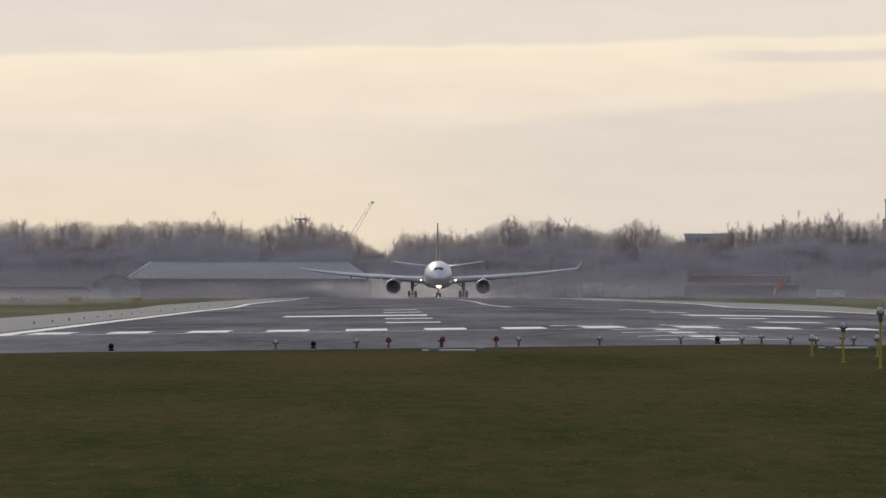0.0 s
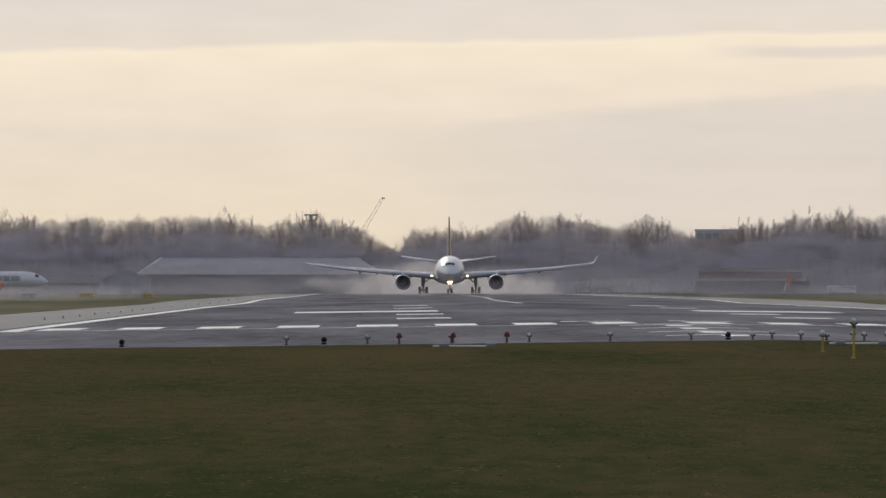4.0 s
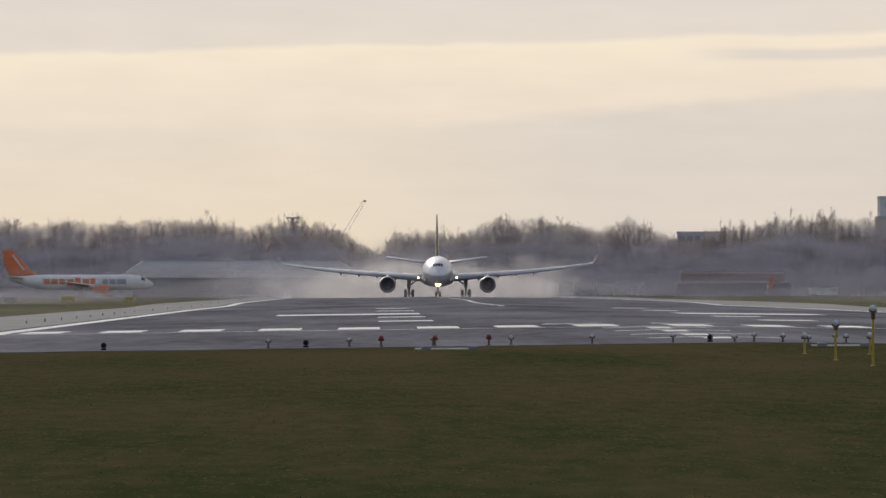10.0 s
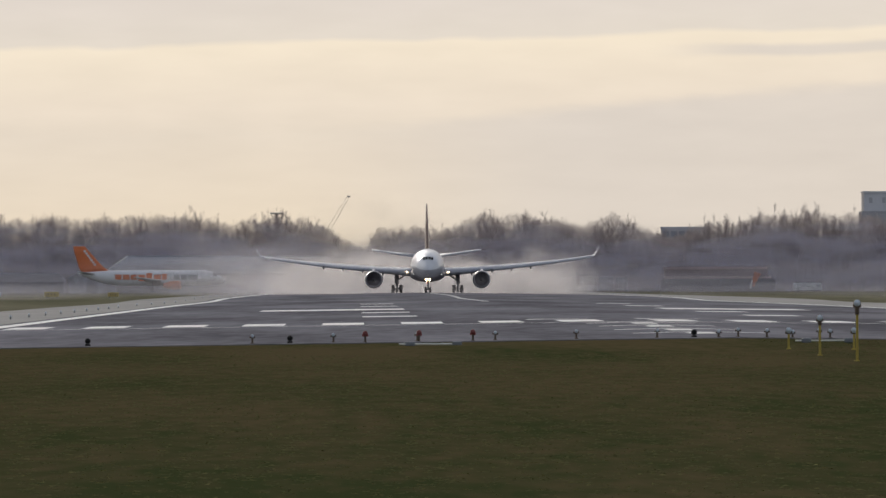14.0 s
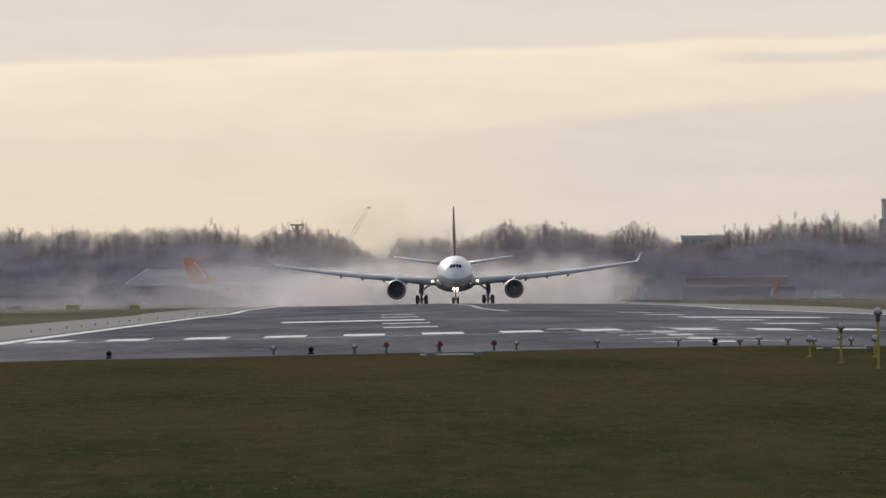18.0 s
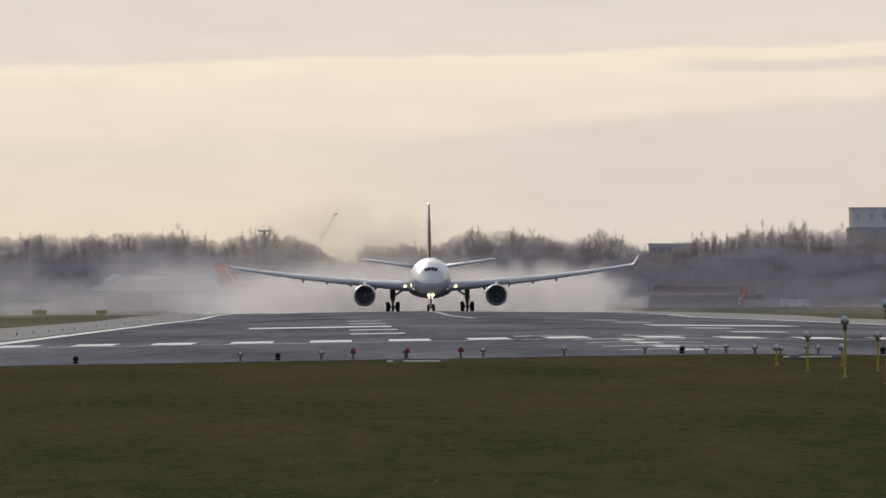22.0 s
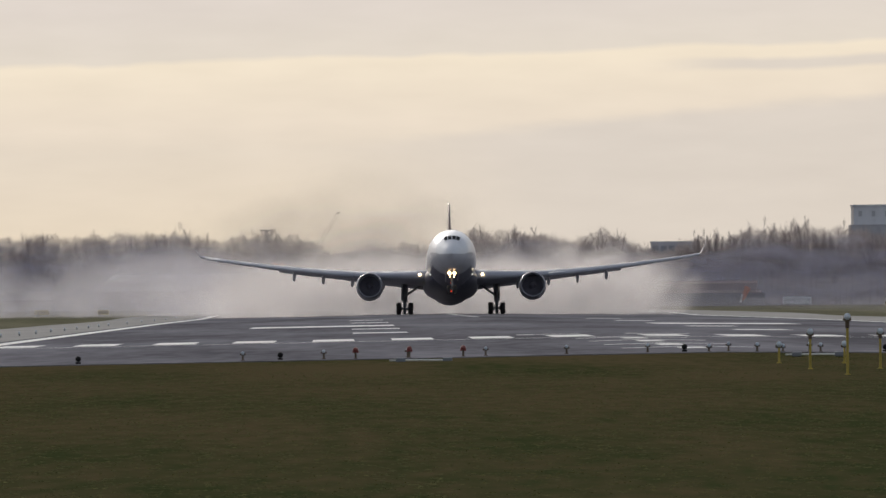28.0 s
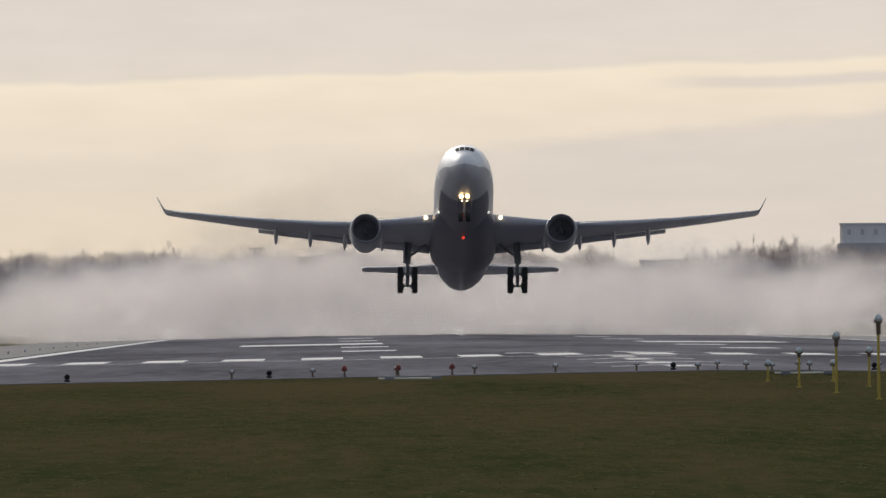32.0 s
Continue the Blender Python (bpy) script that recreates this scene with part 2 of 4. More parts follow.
def loft(bm, rings, close=True, caps=True):
    """Skin over rings of points, one after another."""
    rows = [[bm.verts.new(p) for p in ring] for ring in rings]
    n = len(rows[0])
    for a, b in zip(rows, rows[1:]):
        for i in range(n if close else n - 1):
            j = (i + 1) % n
            bm.faces.new((a[i], a[j], b[j], b[i]))
    if caps and close:
        bm.faces.new(rows[0][::-1]), bm.faces.new(rows[-1])
    bmesh.ops.recalc_face_normals(bm, faces=bm.faces)
    return bm


def turned(bm, profile, seg=24, centre=(0, 0, 0)):
    """A body of revolution about the y axis: profile of (y, radius)."""
    cx, cy, cz = centre
    return loft(bm, [[(cx + r * math.cos(a), cy + y, cz + r * math.sin(a)) for a in [2 * math.pi * i / seg for i in range(seg)]] for y, r in profile], caps=False)


def between(table, x):
    """Smooth value between the rows (x, a, b, ...) of a table."""
    xs = [r[0] for r in table]
    return [float(np.interp(x, xs, [r[i] for r in table])) for i in range(1, len(table[0]))]


def airfoil(x, y0, chord, z, thick, n=7, twist=0.0):
    """A wing section at x: from the leading edge at y0 backwards."""
    pts = []
    for i in range(n + 1):
        u = (1 - math.cos(math.pi * i / n)) / 2
        pts.append((u, 0.6 * thick * (1.48 * math.sqrt(u) - 0.63 * u - 1.76 * u * u + 1.42 * u ** 3 - 0.51 * u ** 4) * 2))
    ring = [(x, y0 + u * chord, z + (h + twist * u) * chord) for u, h in pts] + [(x, y0 + u * chord, z + (twist * u - 0.75 * h) * chord) for u, h in pts[-2:0:-1]]
    return ring


# ---- ground and runway ----
STATIONS = [522.0, 600.0, 650.0, 729.0, 900.0, 1100.0, 1300.0, 1500.0, 1650.0, 1780.0, 1880.0, 1960.0, 2030.0, 2100.0, 2200.0, 2350.0, 2500.0, 2650.0, 2800.0, 2950.0, 3100.0, 3300.0, 3600.0, 3950.0]
SWELL = [(1500, 0.0), (1780, -0.06), (1880, -0.06), (2030, 0.10), (2100, 0.13), (2350, 0.12), (2650, 0.08), (2950, 0.02), (3100, 0.0)]


def swell(y):
    """The long low rise in the middle of the runway."""
    return float(np.interp(y, [r[0] for r in SWELL], [r[1] for r in SWELL]))


def crown(x, y):
    """Height of the pavement: a crowned runway that dips a little towards its near end and swells further on."""
    dip = -0.10 * max(0.0, min(1.0, (729 - y) / 129.0))
    return dip + swell(y) - 0.012 * abs(x - RX)


def strip(name, x0, x1, y0, y1, mat, lift, label, kind="structure", category="", nx=1, thick=0.0):
    bm = bmesh.new()
    ys = [y0] + [y for y in STATIONS if y0 < y < y1] + [y1]
    g = [[bm.verts.new((x0 + (x1 - x0) * i / nx, y, crown(x0 + (x1 - x0) * i / nx, y) + lift)) for i in range(nx + 1)] for y in ys]
    top = [bm.faces.new((g[j][i], g[j][i + 1], g[j + 1][i + 1], g[j + 1][i])) for j in range(len(ys) - 1) for i in range(nx)]
    if thick:
        ext = bmesh.ops.extrude_face_region(bm, geom=top)
        for v in [e for e in ext["geom"] if isinstance(e, bmesh.types.BMVert)]:
            v.co.z -= thick
        bmesh.ops.recalc_face_normals(bm, faces=bm.faces)
    return tagged(part(name, bm, mat), label, category, "", kind)


NEAR, FAR = 522.0, 3950.0


def soil(x, y):
    """Height of the grass: level near the camera, meeting the end of the pavement, and just under it further on."""
    edge = -0.12 - 0.012 * min(abs(x - RX), 42)
    u = max(0.0, min(1.0, (y - 440) / (NEAR - 2 - 440)))
    if y > NEAR:
        return edge - 0.06
    return -0.28 + (edge + 0.28) * u


bm = bmesh.new()
xs = [-6000, -1500, -400, -120, -60, RX - 60, RX - 41, RX - 31, RX - 15, RX, RX + 15, RX + 31, RX + 41, 120, 400, 1500, 6000]
ys = [-3000, -300, 0, 120, 300, 440, NEAR - 2, NEAR + 30, 729, 1200, 2000, 3000, FAR, 4400, 4900, 9000]
xs = sorted(xs)
gv = [[bm.verts.new((x, y, soil(x, y))) for x in xs] for y in ys]
for j in range(len(ys) - 1):
    for i in range(len(xs) - 1):
        bm.faces.new((gv[j][i], gv[j][i + 1], gv[j + 1][i + 1], gv[j + 1][i]))
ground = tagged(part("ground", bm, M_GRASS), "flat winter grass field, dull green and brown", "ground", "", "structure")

road = strip("runway", RX - 30.5, RX + 30.5, NEAR, FAR, M_ASPHALT, 0.0, "wet dark grey asphalt runway with a crown", nx=8, thick=0.25)
for side, a, b in ((-1, RX - 41, RX - 30.5), (1, RX + 30.5, RX + 46)):
    strip("runway_shoulder", a, b, 650, FAR, M_CONCRETE, 0.004, "pale grey paved shoulder beside the runway", nx=1, thick=0.2)


# paler meadow on both sides of the shoulders
for a, b in ((-700.0, RX - 41), (RX + 46, 800.0)):
    bm = bmesh.new()
    box(bm, a, b, 1000, 4360, -0.80, -0.64)
    tagged(part("meadow", bm, M_MEADOW), "pale winter meadow beside the runway", "grass", "", "structure")


def mark(name, x0, x1, y0, y1, label=""):
    """A painted bar on the runway; x from the centreline."""
    cuts = 2 if x0 < 0 < x1 else 1
    ob = strip(name, RX + x0, RX + x1, y0, y1, M_MARK, 0.012, label, kind="", nx=cuts)
    ob.parent = road
    return ob


for side in (-1, 1):
    for i in range(8):
        c = side * (2.15 + 3.6 * i)
        mark("threshold_stripe", c - 0.95, c + 0.95, 714, 744)
    mark("edge_line", min(side * 28.8, side * 29.8), max(side * 28.8, side * 29.8), 700, FAR - 60)
    mark("aiming_bar", min(side * 9, side * 19), max(side * 9, side * 19), 1090, 1140)
    for d in (865, 985, 1250, 1400):
        mark("touchdown_bar", min(side * 9, side * 12), max(side * 9, side * 12), d, d + 22)
mark("threshold_line", -30, 30, 704.5, 706.3)
for k in range(40):
    y = 1500 + 60 * k
    if y < FAR - 60:
        mark("centreline_dash", -0.35, 0.35, y, y + 36)
# runway figures beyond the stripes, as plain strokes
for x0, x1, y0, y1 in ((-4.2, -1.2, 757, 759), (-4.2, -3.4, 757, 766), (-4.2, -1.2, 764, 766), (1.0, 4.0, 757, 759), (1.0, 4.0, 761, 763), (1.0, 1.8, 757, 766)):
    mark("figure_stroke", x0, x1, y0, y1)
# arrows on the paved lead-in before the stripes
for y in (560, 600, 640, 676):
    mark("arrow_shaft", -0.5, 0.5, y, y + 14)
    for s in (-1, 1):
        bm = bmesh.new()
        vs = [bm.verts.new((RX + s * a, b, crown(RX + s * a, b) + 0.012)) for a, b in ((0.0, y + 24), (0.0, y + 21), (2.4, y + 12), (2.4, y + 15))]
        bm.faces.new(vs if s > 0 else vs[::-1])
        part("arrow_head", bm, M_MARK, road)

# ---- sky far behind ----
def sky_sheet():
    R, N = 4850.0, 48
    verts, faces = [], []
    for i in range(N + 1):
        a = radians(-26 + 52 * i / N)
        for z in (-8, 40, 80, 120, 260, 700):
            verts.append((R * math.sin(a), R * math.cos(a), z))
    for i in range(N):
        for k in range(5):
            faces.append((i * 6 + k, i * 6 + 6 + k, i * 6 + 7 + k, i * 6 + 1 + k))
    m = bpy.data.materials.new("evening_sky")
    m.use_nodes = True
    n, l = m.node_tree.nodes, m.node_tree.links
    n.remove(n["Principled BSDF"])
    tc, sep = n.new("ShaderNodeTexCoord"), n.new("ShaderNodeSeparateXYZ")
    l.new(tc.outputs["Object"], sep.inputs[0])

    def math_node(op, a, b, c=None):
        q = n.new("ShaderNodeMath")
        q.operation = op
        for k, v in enumerate((a, b, c)):
            if v is None:
                continue
            if isinstance(v, (int, float)):
                q.inputs[k].default_value = v
            else:
                l.new(v, q.inputs[k])
        return q.outputs[0]

    def streaks(sx, sz, detail, seed):
        mp, t = n.new("ShaderNodeMapping"), n.new("ShaderNodeTexNoise")
        mp.inputs["Scale"].default_value, mp.inputs["Location"].default_value = (sx, 0.0, sz), (seed, 0, seed * 0.7)
        l.new(tc.outputs["Object"], mp.inputs[0]), l.new(mp.outputs[0], t.inputs[0])
        t.inputs["Scale"].default_value, t.inputs["Detail"].default_value = 1.0, detail
        return math_node("SUBTRACT", t.outputs[0], 0.5)

    wave = streaks(0.022, 0.02, 3, 4.0)
    fine = streaks(0.030, 0.13, 5, 9.0)
    h = math_node("MULTIPLY_ADD", sep.outputs[0], -0.020, sep.outputs[2])
    h = math_node("MULTIPLY_ADD", wave, 7.0, h)
    h = math_node("MULTIPLY_ADD", fine, 2.6, h)
    ramp = n.new("ShaderNodeValToRGB")
    l.new(math_node("DIVIDE", h, 130.0), ramp.inputs[0])
    stops = ((0.0, (236, 217, 193)), (15, (239, 222, 198)), (48, (235, 221, 203)), (56, (241, 226, 207)), (66, (244, 229, 208)), (74.6, (249, 234, 211)), (76.2, (233, 222, 208)), (92, (230, 219, 209)), (130, (228, 218, 210)))
    el = ramp.color_ramp.elements
    for z, c in stops[1:-1]:
        el.new(z / 130)
    for e, (z, c) in zip(el, stops):
        e.position, e.color = z / 130, lin(*c)

    def rise(value, a, b, top):
        q = n.new("ShaderNodeMapRange")
        q.interpolation_type = "SMOOTHSTEP"
        l.new(value, q.inputs[0])
        for k, v in enumerate((a, b, 0.0, top)):
            q.inputs[k + 1].default_value = v
        return q.outputs[0]

    # greyer sky under the sloping foot of the cloud bank, and a grey gap in it further along
    under = math_node("SUBTRACT", math_node("MULTIPLY_ADD", sep.outputs[0], 0.082, 50.0), math_node("MULTIPLY_ADD", fine, 6.0, sep.outputs[2]))
    grey = math_node("MULTIPLY", rise(under, -2.0, 3.0, 0.75), rise(sep.outputs[0], -25.0, 75.0, 1.0))
    off = math_node("ABSOLUTE", math_node("ADD", math_node("MULTIPLY_ADD", wave, 5.0, math_node("MULTIPLY_ADD", sep.outputs[0], -0.015, sep.outputs[2])), -70.6), 0.0)
    gap = math_node("MULTIPLY", rise(math_node("MULTIPLY", off, -1.0), -2.6, -0.6, 0.75), rise(sep.outputs[0], 88.0, 125.0, 1.0))
    mix = n.new("ShaderNodeMix")
    mix.data_type = "RGBA"
    l.new(math_node("MAXIMUM", grey, gap), mix.inputs[0]), l.new(ramp.outputs[0], mix.inputs[6])
    mix.inputs[7].default_value = lin(223, 213, 203)
    em = n.new("ShaderNodeEmission")
    l.new(mix.outputs[2], em.inputs[0])
    l.new(math_node("MULTIPLY_ADD", fine, 0.13, 1.0), em.inputs[1])
    l.new(em.outputs[0], n["Material Output"].inputs[0])
    return tagged(mesh_part("backdrop", verts, faces, m), "pale evening sky with a warm cloud bank", "sky", "", "structure")


sky_sheet()


# ---- the airliner: nose towards -y, the main wheels stand at the origin ----
HULL = [(-29.2, 0.06, 3.95), (-28.9, 0.50, 4.00), (-28.3, 0.95, 4.08), (-27.3, 1.42, 4.20), (-26.5, 1.86, 4.46), (-25.8, 2.02, 4.58), (-24.2, 2.32, 4.79), (-22.0, 2.55, 4.93),
        (-19.0, 2.78, 4.88), (-16.0, 2.86, 4.80), (7.0, 2.86, 4.80), (11.0, 2.74, 4.90), (15.0, 2.42, 5.15), (19.0, 1.95, 5.50), (23.0, 1.35, 5.90), (26.5, 0.75, 6.25), (28.4, 0.22, 6.40)]


def hull_point(y, a, off=0.0, table=HULL):
    """A point of the hull; a: degrees from the top, positive to +x."""
    r, zc = between(table, y)
    return ((r + off) * math.sin(radians(a)), y, zc + (r + off) * math.cos(radians(a)))


def hull_skin(name, a0, a1, y0, y1, mat, parent, label="", off=0.0, nx=24, ny=40, table=HULL, smooth=True):
    rings = []
    ys = sorted({y0, y1, *[r[0] for r in table if y0 < r[0] < y1], *[y0 + (y1 - y0) * k / ny for k in range(ny + 1)]})
    for y in ys:
        rings.append([hull_point(y, a0 + (a1 - a0) * i / nx, off, table) for i in range(nx + 1)])
    bm = loft(bmesh.new(), rings, close=False)
    for f in bm.faces:
        c = f.calc_center_median()
        if f.normal.dot(Vector((c.x, 0, c.z - between(table, c.y)[1]))) < 0:
            f.normal_flip()
    return part(name, bm, mat, parent, label, smooth)


HINGE = 10.6


def wing_z(x):
    s = max(0.0, x - 2.6)
    return 3.45 + 0.055 * s + 0.0024 * s * s


def wing_twist(x):
    return 0.075 * max(0.0, min(1.0, (x - 2.6) / 10.0))


def wing_plan(x):
    """Leading edge and chord at the span x."""
    lead = -10.2 + 0.60 * (x - 2.6)
    trail = 1.8 + 0.06 * (x - 2.6) if x < 9.5 else 2.2 + 0.325 * (x - 9.5)
    return lead, trail - lead


def wheel(bm_t, bm_r, x, y, z, r, w):
    for bm, prof in ((bm_t, [(-w / 2, r * 0.62), (-w / 2, r * 0.86), (-w * 0.36, r * 0.97), (0, r), (w * 0.36, r * 0.97), (w / 2, r * 0.86), (w / 2, r * 0.62)]),
                     (bm_r, [(-w * 0.36, 0.02), (-w * 0.40, r * 0.3), (-w * 0.36, r * 0.62), (w * 0.36, r * 0.62), (w * 0.40, r * 0.3), (w * 0.36, 0.02)])):
        rings = [[(x + u, y + q * math.cos(a), z + q * math.sin(a)) for a in [2 * math.pi * i / 18 for i in range(18)]] for u, q in prof]
        loft(bm, rings, caps=bm is bm_r)


def add_wheel(parent, x, y, z, r, w):
    bt, br = bmesh.new(), bmesh.new()
    wheel(bt, br, x, y, z, r, w)
    part("tyre", bt, M_TYRE, parent, "", True)
    part("rim", br, M_GEAR, parent, "", False)


def disc(parent, name, x, y, z, r, mat, label="", depth=0.08):
    bm = turned(bmesh.new(), [(0, 0.01), (0.01, r * 0.8), (0.05, r), (depth, r * 0.9)], 14, (x, y, z))
    return part(name, bm, mat, parent, label, True)


def build_airliner():
    air = thing("airliner", pose(RX, 3331, 0), "large twin-engined white airliner taking off with wheels down", "airplane")
    hull_skin("fuselage", -94, 94, -29.2, 28.4, M_WHITE, air, "white painted fuselage", nx=30)
    # grey lower paint also carries shade; the belly's dark is painted underside shade
    hull_skin("chin", 94, 266, -29.2, -21.0, M_LOWER_GREY, air, "chin in grey paint that also carries shade", nx=22, ny=12)
    for a0, a1, mat, label in ((94, 122, M_LOWER_GREY, "lower side in grey paint that also carries shade"), (122, 238, M_UNDER_DARK, "belly with its underside shade painted dark"), (238, 266, M_LOWER_GREY, "lower side in grey paint that also carries shade")):
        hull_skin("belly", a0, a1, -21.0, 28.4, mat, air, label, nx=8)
    # cockpit windows
    for s in (-1, 1):
        for a0, a1, y0, y1 in ((1.5, 15.5, -27.1, -26.55), (17.5, 31, -27.05, -26.5)):
            hull_skin("cockpit_window", *sorted((s * a0, s * a1)), y0, y1, M_GLASS, air, "dark cockpit window", off=0.025, nx=4, ny=3)
        for k in range(44):
            y = -20.5 + k * 0.93
            if abs(y + 8) < 1.2:
                continue
            hull_skin("cabin_window", *sorted((s * 78, s * 84.5)), y, y + 0.26, M_GLASS, air, "", off=0.012, nx=1, ny=1, smooth=False)
        for y in (-23.0, -8.6, 10.5):
            hull_skin("cabin_door", *sorted((s * 66, s * 106)), y, y + 1.07, M_WHITE, air, "", off=0.02, nx=5, ny=1)
    # fairing where wing and belly meet
    rings = []
    for k in range(15):
        u = -1 + 2 * k / 14
        y, e = -2.5 + 12.5 * u, max(0.02, 1 - u ** 4)
        rings.append([(3.25 * e ** 0.5 * math.cos(a), y, 3.35 + (1.50 * e ** 0.6) * math.sin(a)) for a in [2 * math.pi * i / 26 for i in range(26)]])
    part("belly_fairing", loft(bmesh.new(), rings), M_UNDER_DARK, air, "dark belly fairing", True)
    disc(air, "beacon", 0, -17.0, 1.92, 0.14, M_BEACON, "red anti-collision light", 0.16)
    disc(air, "beacon", 0, -9.0, 1.80, 0.14, M_BEACON, "red anti-collision light")
    # fin and tailplane
    rings = []
    for z, y0, ch, th in ((6.6, 14.5, 10.4, 0.085), (8.2, 16.4, 8.8, 0.085), (12.4, 21.0, 6.0, 0.08), (15.55, 24.6, 3.9, 0.07), (15.85, 25.2, 3.1, 0.03)):
        rings.append([(p[2] - 0, p[1], z) for p in airfoil(0, y0, ch, 0, th)])
    part("fin", loft(bmesh.new(), rings), M_FIN, air, "dark brown tail fin", True)
    for s in (-1, 1):
        rings = [airfoil(s * x, y0, ch, z, 0.085, twist=0.085) for x, y0, ch, z in ((0.8, 18.9, 6.2, 6.15), (5.0, 22.1, 4.3, 6.75), (9.3, 25.1, 2.6, 7.45), (9.7, 25.7, 1.9, 7.5))]
        part("tailplane", loft(bmesh.new(), rings), M_WING, air, "", True)
    wings, bogies = [], []
    for s in (-1, 1):
        # inner wing with its root at the side of the hull, outer wing hinged at HINGE
        root, hinge = Vector((s * 2.6, 0, 3.45)), Vector((s * HINGE, 0, wing_z(HINGE)))

        def skin(stations, base):
            rings = []
            for x, th in stations:
                y0, ch = wing_plan(x)
                rings.append([Vector(p) - base for p in airfoil(s * x, y0, ch, wing_z(x), th, twist=wing_twist(x))])
            return rings

        w = part("wing", loft(bmesh.new(), skin([(2.0, 0.125), (4.0, 0.125), (6.5, 0.12), (9.5, 0.115), (HINGE + 0.03, 0.114), (HINGE + 0.05, 0.114)], root)), M_WING, air, "grey inner wing carrying an engine", True)
        w.location = root
        rings = skin([(HINGE, 0.113), (HINGE + 0.02, 0.113), (13, 0.11), (17, 0.105), (21, 0.10), (25, 0.10), (28.2, 0.10), (29.0, 0.10)], hinge)
        y0, ch = wing_plan(29.0)
        for x, dz, dy, c2 in ((29.3, 0.14, 0.2, 0.9), (29.7, 0.80, 0.8, 0.68), (30.2, 1.75, 1.8, 0.36)):
            rings.append([Vector(p) - hinge for p in airfoil(s * x, y0 + dy, ch * c2, wing_z(29) + dz, 0.055, twist=0.075)])
        outer = part("outer_wing", loft(bmesh.new(), rings), M_WING, air, "slender grey outer wing with an upturned tip", True)
        outer.location = hinge
        wings.append((w, outer))

        def sub(name, bm, mat, label="", smooth=False, far=False):
            bmesh.ops.translate(bm, verts=bm.verts, vec=-(hinge if far else root))
            return part(name, bm, mat, outer if far else w, label, smooth)

        # bright leading edge slat
        rings = []
        for x in (11.3, 14, 18, 22, 26, 28.6):
            y0, ch = wing_plan(x)
            z = wing_z(x)
            rings.append([(s * x, y0 - 0.16 + q * ch * 0.11, z - 0.06 + g * ch * 0.9) for q, g in ((1.0, 0.052), (0.4, 0.035), (0.05, 0.012), (0.0, -0.01), (0.3, -0.035), (0.9, -0.02))])
        sub("slat", loft(bmesh.new(), rings), M_WING, "grey leading-edge slat", True, True)
        # flaps, set for take-off
        for xa, xb in ((3.2, 9.6), (10.8, 20.0)):
            rings = []
            for k in range(5):
                x = xa + (xb - xa) * k / 4
                y0, ch = wing_plan(x)
                back, c = y0 + ch * 0.93, ch * 0.17 if x > 9 else 1.6
                ring = []
                for q, g in ((0, 0), (0.15, 0.07), (0.5, 0.07), (1.0, 0.0), (0.5, -0.05), (0.15, -0.06)):
                    ring.append((s * x, back + c * (q * math.cos(0.2) + g * math.sin(0.2)), wing_z(x) - 0.08 + wing_twist(x) * ch * 0.93 + c * (g * math.cos(0.2) - q * math.sin(0.2))))
                rings.append(ring)
            sub("flap", loft(bmesh.new(), rings), M_WING, "", True, xa > 10)
        for x in (7.8, 11.4, 14.8, 18.2):
            y0, ch = wing_plan(x)
            n, yb = wing_z(x) - 0.38 + wing_twist(x) * ch * 0.7, y0 + ch * 0.50
            rings = []
            for k in range(9):
                u = k / 8
                e = max(0.04, math.sin(math.pi * min(1, u * 0.97 + 0.02)) ** 0.6)
                rings.append([(s * x + 0.22 * e * math.cos(a), yb + u * 4.4, n - 0.50 * u ** 1.5 + (0.34 * e) * math.sin(a)) for a in [2 * math.pi * i / 10 for i in range(10)]])
            sub("flap_fairing", loft(bmesh.new(), rings), M_LOWER_GREY, "", True, x > 10)
        # engine
        ex, ey, ez = s * 9.42, -10.6, 2.33
        sub("nacelle", turned(bmesh.new(), [(0.35, 1.24), (0.08, 1.30), (0.12, 1.44), (0.5, 1.52), (1.3, 1.58), (2.6, 1.56), (4.2, 1.40), (5.2, 1.20), (5.2, 1.12), (4.0, 1.15), (1.4, 1.20), (0.35, 1.24)], 32, (ex, ey, ez)), M_NACELLE, "dark grey engine nacelle", True)
        sub("inlet_lip", turned(bmesh.new(), [(0.36, 1.25), (0.10, 1.29), (0.0, 1.36), (0.05, 1.43), (0.24, 1.48), (0.25, 1.45), (0.12, 1.38), (0.3, 1.27)], 32, (ex, ey, ez)), M_METAL, "bright metal inlet lip", True)
        for k in range(22):
            a = 2 * math.pi * k / 22
            bm = bmesh.new()
            bm.faces.new([bm.verts.new((ex + r * math.cos(a + da), ey + 1.25 + dy, ez + r * math.sin(a + da))) for r, da, dy in ((0.34, 0, 0), (1.2, 0.10, 0.05), (1.2, 0.34, 0.22), (0.34, 0.24, 0.18))])
            sub("fan_blade", bm, M_FAN)
        sub("spinner", turned(bmesh.new(), [(0.75, 0.02), (0.85, 0.14), (1.05, 0.27), (1.3, 0.36)], 16, (ex, ey, ez)), M_FAN, "", True)
        sub("fan_case", turned(bmesh.new(), [(1.6, 0.02), (1.62, 1.21)], 24, (ex, ey, ez)), M_FAN)
        sub("exhaust", turned(bmesh.new(), [(4.2, 0.95), (5.6, 0.80), (6.4, 0.66), (6.4, 0.30), (7.1, 0.04)], 20, (ex, ey, ez)), M_GEAR, "", True)
